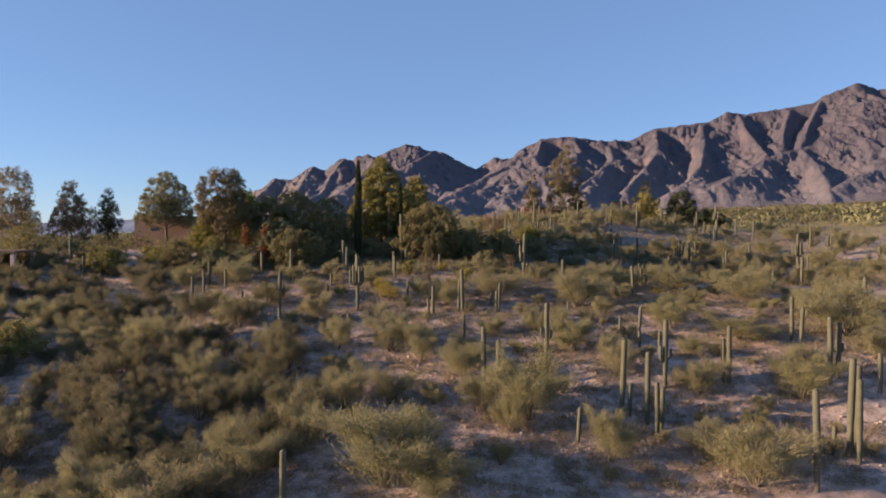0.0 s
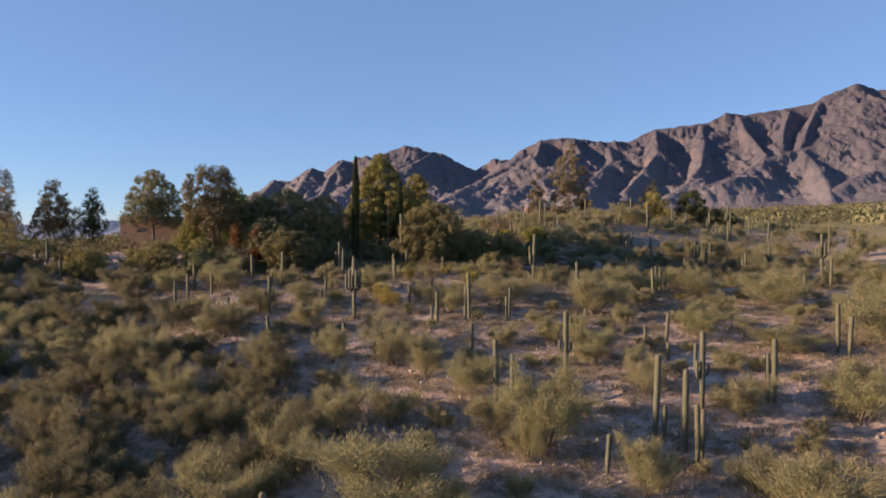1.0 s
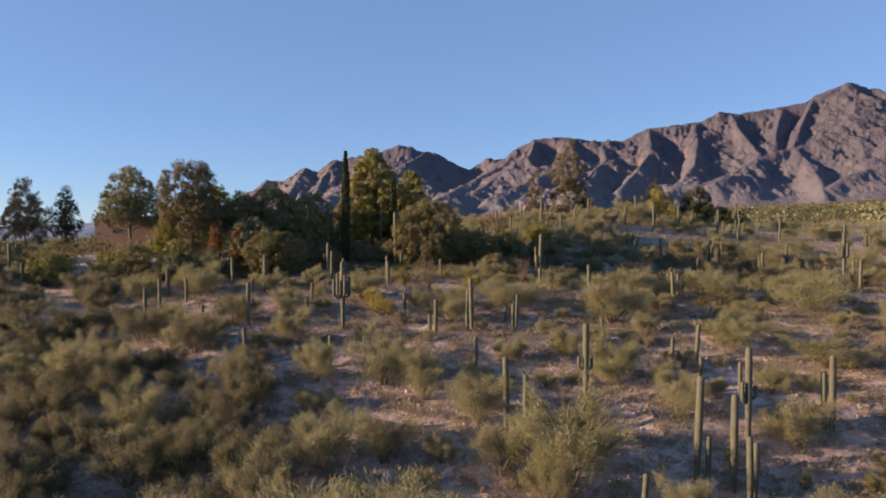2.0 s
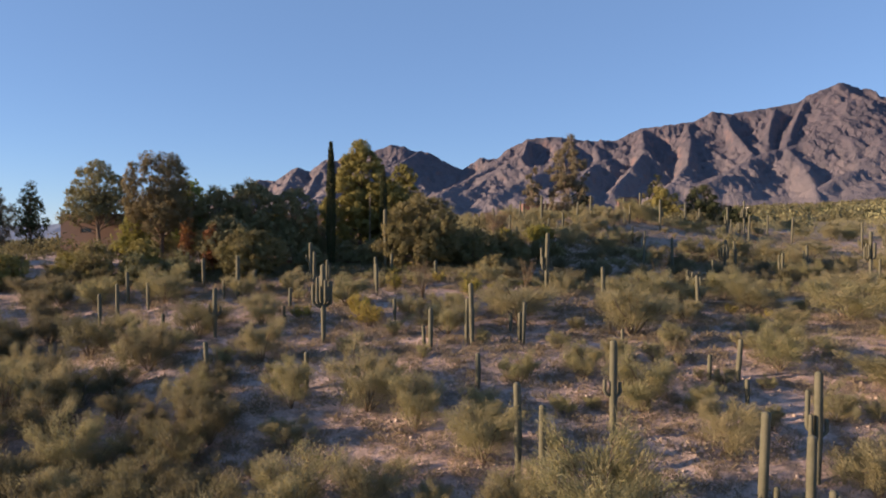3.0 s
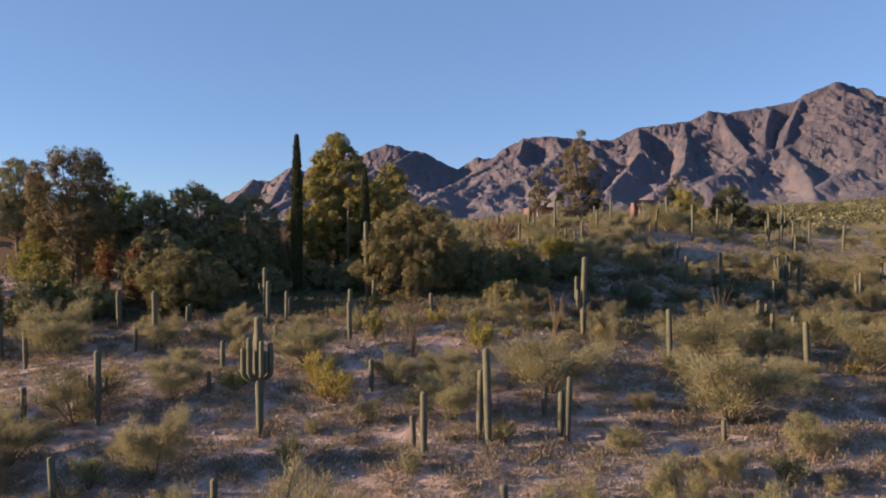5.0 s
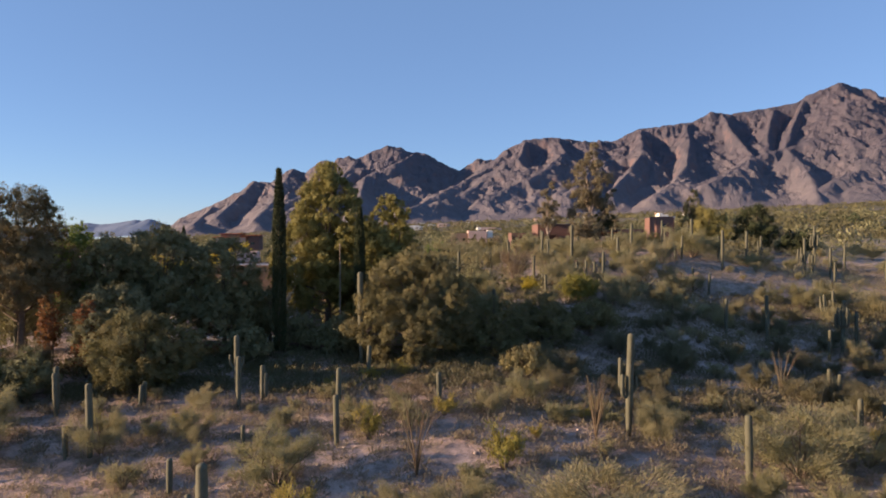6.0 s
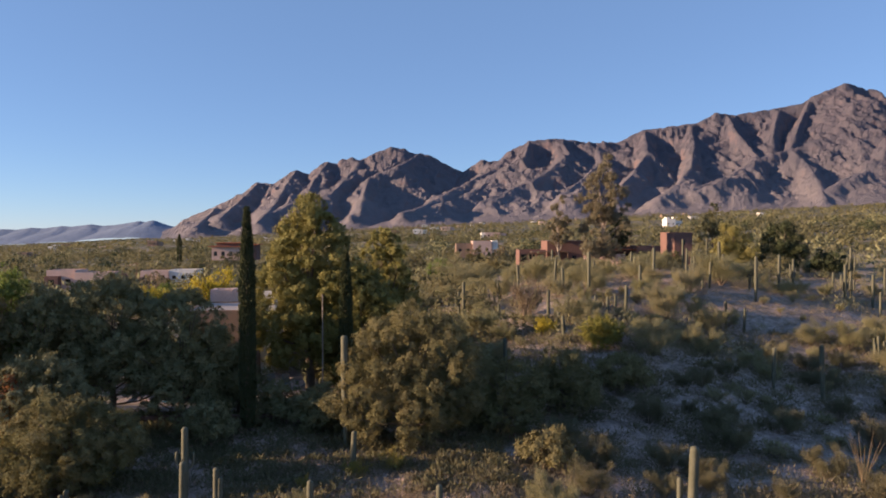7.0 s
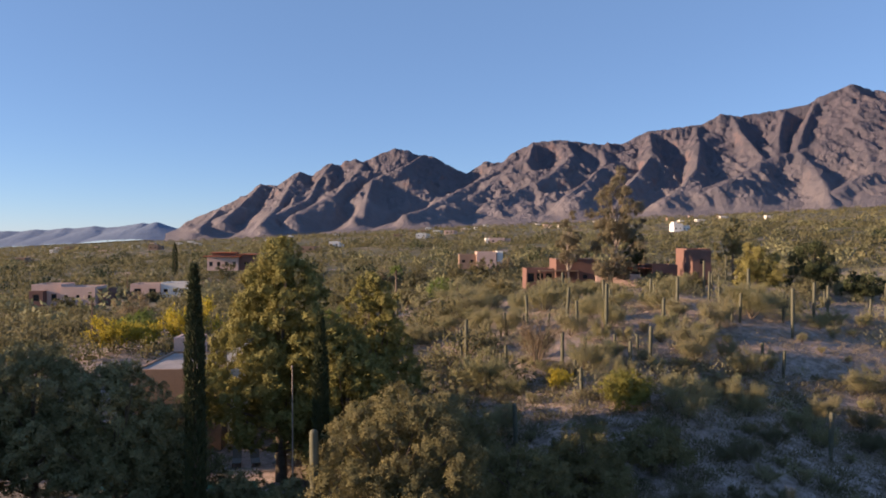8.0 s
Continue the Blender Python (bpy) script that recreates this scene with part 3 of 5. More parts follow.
def shrub(kind, x, y, height, half, name, label, group):
    global shrub_count
    shrub_count += 1
    stock, h0, r0 = {"palo": (PALO, 3.6, 2.4), "yellow": (YELLOW, 2.0, 1.5), "dry": (DRY, 3.0, 1.6), "bloom": (BLOOM, 2.4, 2.2), "creosote": (CREOSOTE, 1.6, 1.3), "thicket": (THICKET, 3.6, 2.4)}[kind]
    stems, crown = stock[shrub_count % len(stock)]
    ob = new(name)
    ob.matrix_basis = pose(x, y, gz(x, y) - 0.05, 0, 0, (shrub_count * 77) % 360) @ Matrix.Diagonal((half / r0, half / r0, height / h0, 1))
    hang("wood", stems, ob)
    hang("crown", crown, ob)
    return tagged(ob, label, "shrub", group)


PALO_NEAR = [(-20.5, 44.2, 4.4, 3.9), (-1.9, 46.8, 4.0, 3.0), (20.2, 47.2, 4.5, 3.8), (-5.4, 48.4, 5.9, 5.2), (-15.4, 49.1, 4.4, 3.7), (11.1, 51.0, 4.3, 2.1), (18.3, 51.2, 2.9, 2.2), (-12.0, 54.8, 4.2, 2.1), (4.2, 55.2, 3.6, 1.7), (5.8, 57.0, 5.9, 3.5), (28.9, 57.9, 4.4, 3.1), (2.0, 58.8, 3.5, 2.1), (20.7, 58.8, 3.2, 2.6), (-5.7, 60.2, 3.3, 2.1), (-9.6, 60.3, 4.1, 2.8), (14.5, 62.6, 3.8, 2.0), (0.8, 64.1, 3.8, 2.5), (-3.1, 68.6, 4.0, 2.4), (11.7, 69.0, 4.1, 2.7), (28.7, 69.3, 2.6, 3.8)]
PALO_BENCH = [(39.5, 69.4, 5.4, 5.1), (-6.3, 71.4, 4.5, 2.8), (-11.6, 72.2, 4.0, 1.9), (-18.6, 72.8, 2.9, 1.7), (22.9, 73.2, 3.6, 2.7), (39.9, 76.3, 4.2, 3.5), (-15.0, 78.9, 3.6, 2.1), (15.1, 82.6, 4.4, 3.6), (-0.3, 84.3, 3.0, 2.7), (36.4, 87.0, 4.4, 4.4), (6.2, 87.8, 3.7, 4.1), (-17.1, 88.5, 2.8, 2.1), (-9.8, 93.2, 3.2, 2.4), (30.4, 93.2, 3.7, 3.4), (19.2, 94.4, 3.7, 3.7), (24.0, 95.6, 3.1, 3.0), (-28.8, 97.6, 3.5, 3.0), (-21.0, 98.0, 2.6, 1.8)]
PALO_FAR = [(-36.2, 98.9, 3.2, 2.3), (30.5, 99.7, 4.0, 2.5), (-29.9, 100.2, 4.0, 3.1), (7.0, 101.4, 1.6, 1.3), (2.5, 102.1, 2.0, 1.3), (22.1, 137.9, 4.4, 2.8), (61.3, 149.0, 4.1, 4.9), (72.9, 156.7, 3.1, 3.8), (30.4, 157.2, 5.0, 3.3), (44.4, 173.0, 5.3, 4.9), (40.0, 192.8, 3.9, 3.4), (7.0, 195.1, 5.7, 5.7)]
YELLOW_SPOTS = [(-7.2, 87.3, 2.0, 1.8), (-8.3, 89.3, 2.2, 1.4), (2.4, 93.9, 2.6, 1.4), (-5.2, 98.1, 2.0, 1.0)]
DRY_SPOTS = [(-2.9, 104.1, 2.2, 1.3), (11.6, 154.2, 5.2, 3.0)]
BLOOM_SPOTS = [(12.3, 145.2, 2.1, 1.4)]
for stand in (PALO_NEAR, PALO_BENCH, PALO_FAR):
    for x, y, h, half in stand:
        shrub("palo", x, y, h * 0.92, half * 1.1, "palo_verde_shrub", "yellow-green feathery palo verde shrub on pale soil", "palo verde shrubs")
for x, y, h, half in YELLOW_SPOTS:
    shrub("yellow", x, y, h, half, "brittlebush", "low yellowish brittlebush mound on pale soil", "brittlebushes")
for x, y, h, half in DRY_SPOTS:
    shrub("dry", x, y, h, half, "dry_bush", "leafless brown twiggy dry bush", "dry bushes")
for x, y, h, half in BLOOM_SPOTS:
    shrub("bloom", x, y, h, half, "flowering_bush", "bush covered in bright yellow blossom", "flowering bushes")

# the thicket in the wash, and looser growth elsewhere
taken = [(x, y, half) for stand in (PALO_NEAR, PALO_BENCH, PALO_FAR, YELLOW_SPOTS) for x, y, _, half in stand]
r = random.Random(5)


def scatter(count, x0, x1, y0, y1, lo, hi, kind, apart, keep=None):
    made = tries = 0
    while made < count and tries < count * 40:
        tries += 1
        x, y = r.uniform(x0, x1), r.uniform(y0, y1)
        h = r.uniform(lo, hi)
        half = h * r.uniform(0.6, 0.85)
        if keep and not keep(x, y):
            continue
        if any((x - a) ** 2 + (y - b) ** 2 < ((half + c) * apart) ** 2 for a, b, c in taken):
            continue
        taken.append((x, y, half))
        made += 1
        if kind == "palo":
            shrub("palo", x, y, h, half, "palo_verde_shrub", "yellow-green feathery palo verde shrub in a thicket", "palo verde shrubs")
        elif kind == "thicket":
            shrub("thicket", x, y, h, half, "mesquite_shrub", "olive-green twiggy mesquite shrub in a dense thicket", "mesquite shrubs")
        elif kind == "creosote":
            shrub("creosote", x, y, h, half, "creosote_bush", "small olive-green creosote bush on stony soil", "creosote bushes")
        elif kind == "yellow":
            shrub("yellow", x, y, h, half, "brittlebush", "low yellowish brittlebush mound on pale soil", "brittlebushes")


scatter(42, -66, -12, 38, 88, 2.4, 4.2, "palo", 0.52, lambda x, y: x < -12 - (y - 60) * 0.3)
scatter(140, -66, -12, 38, 90, 2.0, 4.0, "thicket", 0.42, lambda x, y: x < -12 - (y - 60) * 0.3)
scatter(50, -80, -28, 84, 118, 1.8, 3.4, "thicket", 0.6)
scatter(40, 36, 95, 50, 150, 2.2, 4.0, "palo", 0.8)
scatter(85, 3, 75, 104, 150, 1.2, 2.8, "thicket", 0.7)
scatter(40, -85, -38, 86, 114, 1.6, 3.2, "thicket", 0.55)
scatter(70, 4, 105, 138, 218, 2.0, 4.2, "palo", 0.75)
scatter(62, -12, 34, 134, 225, 1.8, 3.3, "palo", 0.75)
scatter(46, -22, 42, 50, 106, 1.3, 2.5, "palo", 0.9)
scatter(70, -25, 45, 48, 108, 0.7, 1.5, "creosote", 0.9)
scatter(60, 4, 70, 108, 185, 0.8, 1.6, "creosote", 0.9)
scatter(16, -30, 40, 86, 112, 0.8, 1.5, "yellow", 0.9)
scatter(40, -60, 60, -30, 44, 0.8, 1.8, "creosote", 1.5)


# ---- low growth and stones on the slope ----
def tufts(name, count, x0, x1, y0, y1, size, blades, material, label, seed, cover=0.5):
    """Low tussocks: a sheaf of short blades each, in patches."""
    g = np.random.default_rng(seed)
    x, y = g.uniform(x0, x1, count), g.uniform(y0, y1, count)
    keep = fbm(x / 5, y / 5, 2, seed) > cover - 0.12 * g.random(count)
    x, y = x[keep], y[keep]
    n = len(x)
    s = size * g.uniform(0.5, 1.5, n)
    base = np.stack([x, y, ground(x, y)], 1)
    pts = np.repeat(base, blades, 0)
    sz = np.repeat(s, blades)
    d = g.normal(0, 1, (len(pts), 3))
    d /= np.linalg.norm(d, axis=1)[:, None]
    d[:, 2] = np.abs(d[:, 2])
    off = d * (1.0, 1.0, 0.62) * (sz * g.uniform(0.35, 1.0, len(pts)))[:, None]
    v, f = leaves(pts + off, d + (0, 0, 0.35), sz * 0.36, sz * 0.085, 0.45, d, 0.5, 0.2)
    ob = new(name, mesh_of(name, v, f, material))
    return tagged(ob, label, "scrub", kind="stuff")


tufts("bursage", 13500, -40, 50, 46, 112, 0.52, 50, BURSAGE, "low grey-brown bursage tussocks scattered over pale soil", 61, 0.31)
tufts("bursage", 15000, -12, 85, 104, 190, 0.62, 20, BURSAGE, "low grey-brown bursage tussocks on the shaded slope", 62, 0.30)
tufts("bursage", 6000, -80, -38, 40, 118, 0.5, 11, BURSAGE, "low grey-brown bursage tussocks on the low ridge", 64, 0.42)
tufts("dry_grass", 5000, -40, 60, 46, 125, 0.3, 10, SHRUB_DRY, "dry straw-coloured grass tussocks between the shrubs", 63, 0.52)

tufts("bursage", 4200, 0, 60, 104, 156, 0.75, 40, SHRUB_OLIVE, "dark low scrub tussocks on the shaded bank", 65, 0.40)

tufts("bursage", 7000, -60, 60, -40, 46, 0.45, 8, BURSAGE, "low grey-brown bursage tussocks at the foot of the slope", 66, 0.42)

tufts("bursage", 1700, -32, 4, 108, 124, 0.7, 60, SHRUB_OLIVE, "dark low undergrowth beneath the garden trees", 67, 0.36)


def stones(count, x0, x1, y0, y1, seed):
    g = np.random.default_rng(seed)
    x, y = g.uniform(x0, x1, count), g.uniform(y0, y1, count)
    s = 0.035 + 0.10 * g.random(count) ** 3
    corner = np.array([(-1, -1, -0.6), (1, -1, -0.6), (1, 1, -0.6), (-1, 1, -0.6), (-0.7, -0.7, 0.7), (0.7, -0.7, 0.6), (0.7, 0.7, 0.7), (-0.7, 0.7, 0.5)])
    v = corner[None] * (1 + g.normal(0, 0.22, (count, 8, 3)))
    a = g.uniform(0, 6.28, count)
    c, n = np.cos(a)[:, None], np.sin(a)[:, None]
    v = np.stack([v[..., 0] * c - v[..., 1] * n, v[..., 0] * n + v[..., 1] * c, v[..., 2]], -1) * s[:, None, None]
    v += np.stack([x, y, ground(x, y) + s * 0.3], 1)[:, None]
    quads = np.array([(0, 3, 2, 1), (4, 5, 6, 7), (0, 1, 5, 4), (1, 2, 6, 5), (2, 3, 7, 6), (3, 0, 4, 7)])
    f = (quads[None] + 8 * np.arange(count)[:, None, None]).reshape(-1, 4)
    return tagged(new("stones", mesh_of("stones", v.reshape(-1, 3), f, STONE)), "small pale angular stones strewn on the soil", "stones", kind="stuff")


stones(3200, -12, 40, 46, 75, 71)
stones(1800, -30, 40, 75, 112, 72)


# ---- trees ----
def clump_leaves(blobs, count, length, width, sub=0.28, spread=0.7, rise=0.2, seed=0):
    """Leaves in many small tufts that cover the given lobes (centre, radii) unevenly."""
    g = np.random.default_rng(seed)
    size = np.array([b[3] * b[4] + b[4] * b[5] + b[3] * b[5] for b in blobs])
    pts, ways, faces = [], [], []
    for b, share in zip(blobs, size / size.sum()):
        n = max(40, int(count * share))
        tuft = max(6, n // 40)
        d = g.normal(0, 1, (tuft, 3))
        d /= np.linalg.norm(d, axis=1)[:, None]
        r = np.array(b[3:6])
        c = np.array(b[:3]) + d * r * g.uniform(0.6, 1.0, (tuft, 1))
        pick = g.integers(0, tuft, n)
        p = c[pick] + g.normal(0, 1, (n, 3)) * sub * r.mean() * g.uniform(0.35, 1.15, (tuft, 1))[pick]
        pts.append(p)
        faces.append((p - np.array(b[:3])) / r + (p - c[pick]) * 1.1 / r.mean())
        ways.append(d[pick] * 0.6 + (p - c[pick]) / (sub * r.mean() * 2) + (0, 0, rise))
    return leaves(np.concatenate(pts), np.concatenate(ways), length, width, spread, np.concatenate(faces), 0.28, 0.75)


def tree(name, x, y, top, trunk, blobs, count, length, width, leaf, bark, label, category="tree", sub=0.28, rise=0.2, seed=0):
    """A trunk with limbs to each lobe of the crown. blobs are given from the foot of the tree; top: its height."""
    z = gz(x, y)
    ob = new(name)
    ob.matrix_basis = pose(x, y, z - 0.1)
    r = random.Random(seed)
    fork = Vector((r.uniform(-0.3, 0.3), r.uniform(-0.3, 0.3), top * 0.3))
    pieces = [tube([(0, 0, -0.3), fork * 0.5 + Vector((0.1, 0, 0)), fork, (fork.x, fork.y, top * 0.68)], [trunk * 1.25, trunk, trunk * 0.85, trunk * 0.2], 8)]
    for b in blobs[::max(1, len(blobs) // 26)]:
        end = Vector(b[:3])
        start = Vector((0, 0, min(end.z * 0.6, top * 0.45)))
        pieces.append(tube([start, start.lerp(end, 0.5) + Vector((0, 0, -0.06 * (end - start).length)), end, end + (end - start) * 0.08], [trunk * 0.36, trunk * 0.24, trunk * 0.12, 0.015], 5))
    v, f = joined(pieces)
    hang("trunk", mesh_of("trunk", v, f, bark, True), ob)
    v, f = clump_leaves(blobs, count, length, width, sub, 0.7, rise, seed)
    hang("crown", mesh_of("crown", v, f, leaf), ob)
    return tagged(ob, label, category)


def lobes(seed, n, rx, ry, z0, z1, size):
    """Lobes of a crown: a shell of clumps over an uneven dome, and a few inside that close it."""
    r = random.Random(seed)
    out = []
    zc, half = z0 + (z1 - z0) * 0.38, (z1 - z0) * 0.62
    phase = [r.uniform(0, 6.28) for _ in range(4)]
    shell = max(5, int(n * 0.82))
    for k in range(n):
        inner = k >= shell
        c = 1 - 1.72 * (k + 0.5) / shell if not inner else r.uniform(-0.6, 0.6)
        c += r.uniform(-0.08, 0.08)
        c = max(-0.8, min(0.99, c))
        a = k * 2.39996 + r.uniform(-0.35, 0.35)
        swell = 0.84 + 0.19 * math.sin(2 * a + phase[0] + 2 * c) + 0.10 * math.sin(3 * a + phase[1] - 3 * c) + 0.08 * math.sin(5 * c + phase[2]) + r.uniform(-0.10, 0.06)
        if inner:
            swell *= 0.5
        w = math.sqrt(max(0.0, 1 - c * c)) * (1 - 0.25 * max(0.0, c))
        s = size * r.uniform(0.65, 1.25) * (1.25 if inner else 1.0)
        lift = zc + c * (half if c > 0 else (zc - z0) * 1.2) * min(1.0, swell + 0.08)
        out.append((math.cos(a) * rx * w * swell, math.sin(a) * ry * w * swell, min(lift, z1), s * r.uniform(0.9, 1.2), s, s * r.uniform(0.75, 1.1)))
    top = max(b[2] for b in out)
    return [(b[0], b[1], b[2] + (z1 - top) * max(0, (b[2] - z0) / (z1 - z0)), *b[3:]) for b in out]


def rounded_tree(name, x, y, top_z, rx, ry, clear, count, length, width, leaf, bark, label, seed, lobe=0.42, n=11, trunk=0.22, sub=0.17):
    h = top_z - gz(x, y)
    size = min(rx, ry) * lobe * 0.72
    n = int(n * 1.9) if n < 30 else n
    if y < 155:
        size = 0.5 + 0.06 * min(rx, ry)
        n = int(min(340, 1.0 * (rx + ry) * h * (1 - clear) / size ** 2))
    return tree(name, x, y, h, trunk, lobes(seed, n, rx - size * 0.6, ry - size * 0.6, h * clear + size * 0.5, h - size, size), count, length, width, leaf, bark, label, seed=seed, sub=sub)


def cypress(x, y, top_z, radius, seed):
    """A slim Italian cypress: upright sprays close round one stem."""
    h = top_z - gz(x, y)
    ob = new("italian_cypress")
    ob.matrix_basis = pose(x, y, gz(x, y) - 0.1)
    v, f = tube([(0, 0, -0.3), (0, 0, h * 0.5), (0, 0, h * 0.93)], [0.2, 0.12, 0.03], 8)
    hang("trunk", mesh_of("trunk", v, f, BARK, True), ob)
    g = np.random.default_rng(seed)
    n = 11000
    t = g.random(n) ** 0.9
    a = g.uniform(0, 6.283, n)
    r = radius * np.minimum(1, (1 - t) * 3.2) ** 0.7 * (0.8 + 0.2 * np.minimum(1, t * 5)) * (0.82 + 0.3 * fbm(a * 1.2 + 3, t * 9, 2, seed))
    r = r * g.uniform(0.72, 1.0, n)
    pts = np.stack([np.cos(a) * r, np.sin(a) * r, 0.5 + t * (h - 0.9)], 1)
    v, f = leaves(pts, np.stack([np.cos(a) * 0.3, np.sin(a) * 0.3, 1 + 0 * a], 1), 0.38, 0.075, 0.2)
    hang("crown", mesh_of("crown", v, f, CYPRESS), ob)
    return tagged(ob, "slim dark green Italian cypress column beside the garden trees", "tree", "cypresses")


cypress(-14.3, 118.5, 22.4, 0.52, 1)
cypress(-7.5, 122.0, 19.1, 0.42, 2)
cypress(-118, 420, 20.5, 1.3, 3)
PINE_LABEL = "dense rounded olive-green pine tree behind the garden"
rounded_tree("pine_tree", -11.2, 128, 24.0, 5.2, 5.0, 0.10, 190000, 0.21, 0.09, PINE, BARK, PINE_LABEL, 3, 0.38, 68, 0.35, 0.14)
rounded_tree("pine_tree", -5.0, 134, 21.2, 3.6, 3.4, 0.12, 60000, 0.22, 0.095, PINE, BARK, PINE_LABEL, 4, 0.42, 34, 0.25, 0.14)
rounded_tree("pine_tree", -6.4, 126, 18.2, 4.2, 3.2, 0.14, 75000, 0.21, 0.09, PINE, BARK, "smaller bushy yellow-green pine beside a cypress", 5, 0.42, 34, 0.22, 0.14)
rounded_tree("pine_tree", -36.5, 118, 20.8, 5.6, 4.8, 0.26, 110000, 0.19, 0.07, PINE_BROWN, BARK, "broad olive-brown pine with visible brown limbs", 6, 0.33, 75, 0.3)
rounded_tree("pine_tree", -54, 140, 22.2, 6.0, 4.8, 0.25, 80000, 0.2, 0.08, OLIVE, BARK, "broad grey-green pine behind the tan house", 7, 0.32, 70, 0.3)
rounded_tree("conifer_tree", -69, 148, 19.2, 2.6, 2.6, 0.1, 7000, 0.36, 0.12, CYPRESS, BARK, "small dark conifer with a pointed top", 8, 0.4, 10, 0.2)
rounded_tree("eucalyptus_tree", -77, 149, 20.6, 5.2, 3.8, 0.1, 34000, 0.3, 0.09, GUM, PALE_BARK, "thin-leaved grey eucalyptus on the skyline", 9, 0.33, 50, 0.2)
rounded_tree("eucalyptus_tree", -88, 147, 23.6, 6.8, 4.6, 0.1, 40000, 0.32, 0.09, GUM, PALE_BARK, "tall airy grey eucalyptus on the skyline", 10, 0.3, 56, 0.22)
DARK = "dense dark grey-green garden tree in shade"
rounded_tree("olive_tree", -25.5, 122, 17.8, 5.8, 4.6, 0.14, 95000, 0.17, 0.085, OLIVE, BARK, DARK, 12, 0.42, 15, 0.25)
rounded_tree("olive_tree", -30.2, 121.5, 16.8, 4.2, 4.0, 0.14, 75000, 0.18, 0.085, OLIVE, BARK, DARK, 13, 0.42, 12, 0.25)
rounded_tree("olive_tree", -19.7, 120.8, 16.4, 4.2, 3.8, 0.05, 80000, 0.17, 0.085, OLIVE, BARK, DARK, 14, 0.42, 11, 0.2)
rounded_tree("olive_tree", -27.0, 114.5, 12.6, 4.0, 3.2, 0.10, 60000, 0.17, 0.08, OLIVE, BARK, DARK, 15, 0.42, 11, 0.2)
rounded_tree("olive_tree", -16.2, 123.5, 11.8, 2.6, 2.6, 0.06, 18000, 0.18, 0.07, OLIVE, BARK, DARK, 16, 0.42, 9, 0.18)
rounded_tree("ash_tree", -34.0, 123.5, 18.0, 3.4, 3.2, 0.25, 30000, 0.2, 0.09, GREEN, BARK, "leafy fresh green tree among darker ones", 17, 0.42, 10, 0.2)
rounded_tree("lime_green_tree", -39.5, 116, 12.6, 2.4, 2.2, 0.25, 12000, 0.18, 0.08, LIME, BARK, "small lime-green tree in low sun", 18, 0.45, 8, 0.12)
rounded_tree("lime_green_bush", 17.4, 139.9, gz(17.4, 139.9) + 3.6, 2.9, 2.6, 0.0, 22000, 0.17, 0.06, LIME, BARK, "rounded lime-green bush on the slope below the house", 23, 0.45, 12, 0.1)
rounded_tree("bougainvillea", -28.4, 113.0, 11.4, 1.3, 1.1, 0.12, 3200, 0.2, 0.12, RED_LEAF, BARK, "red-flowering bougainvillea bush by the garden trees", 19, 0.45, 7, 0.08)
rounded_tree("bougainvillea", -31.6, 113.4, 12.2, 0.9, 0.9, 0.25, 2400, 0.2, 0.12, RED_LEAF, BARK, "red-flowering bougainvillea bush by the garden trees", 20, 0.45, 7, 0.08)
MESQ = "wide low mesquite tree with fine tan-green foliage"
rounded_tree("mesquite_tree", -2.4, 116.5, 15.4, 5.6, 4.0, 0.01, 170000, 0.15, 0.055, MESQUITE, BARK, MESQ, 21, 0.40, 17, 0.25)
rounded_tree("mesquite_tree", -22.8, 109.5, 10.9, 4.4, 3.0, 0.02, 80000, 0.15, 0.06, MESQUITE, BARK, MESQ, 22, 0.40, 13, 0.2)
rounded_tree("mesquite_tree", 4.6, 120.5, 11.6, 4.2, 3.4, 0.01, 42000, 0.17, 0.055, MESQUITE, BARK, MESQ, 23, 0.42, 12, 0.2)
rounded_tree("mesquite_tree", 10.2, 125.5, 11.0, 4.2, 3.2, 0.01, 42000, 0.17, 0.055, MESQUITE, BARK, MESQ, 24, 0.42, 12, 0.2)
rounded_tree("mesquite_tree", 1.2, 127.0, 13.0, 4.0, 3.6, 0.01, 42000, 0.17, 0.055, MESQUITE, BARK, MESQ, 25, 0.42, 12, 0.2)
rounded_tree("mesquite_tree", 16.5, 130.0, 9.8, 3.8, 3.0, 0.06, 10000, 0.26, 0.08, MESQUITE, BARK, MESQ, 26, 0.42, 11, 0.16)
rounded_tree("mesquite_tree", 6.6, 112.8, 7.8, 2.6, 2.2, 0.06, 7000, 0.24, 0.07, MESQUITE, BARK, "small mesquite bush in the shade of the trees", 27, 0.42, 9, 0.12)
for k, (x, y, z, s) in enumerate([(-9, 119, 9.6, 2.6), (-12.5, 121.5, 9.4, 2.6), (-17, 117.5, 9.0, 2.6), (-9.5, 132, 11, 3.0), (-2.5, 131, 11.5, 3.4), (-31, 133, 13.4, 3.6), (-19.6, 132.0, 12.0, 2.5), (-23.4, 131.8, 12.4, 2.8), (-14.0, 137.2, 11.0, 3.0), (-9.5, 136.4, 11.4, 3.0), (-37, 130, 14.0, 4.0), (-31, 109, 8.4, 2.4), (-35.5, 107.5, 8.0, 2.4), (-1.5, 122, 10.5, 3.0), (-38, 122, 12, 3.2)]):
    rounded_tree("evergreen_bush", x, y, z, s, s * 0.9, 0.02, 12000, 0.2, 0.08, OLIVE, BARK, "dark dense evergreen bush under the garden trees", 120 + k, 0.45, 9, 0.1)
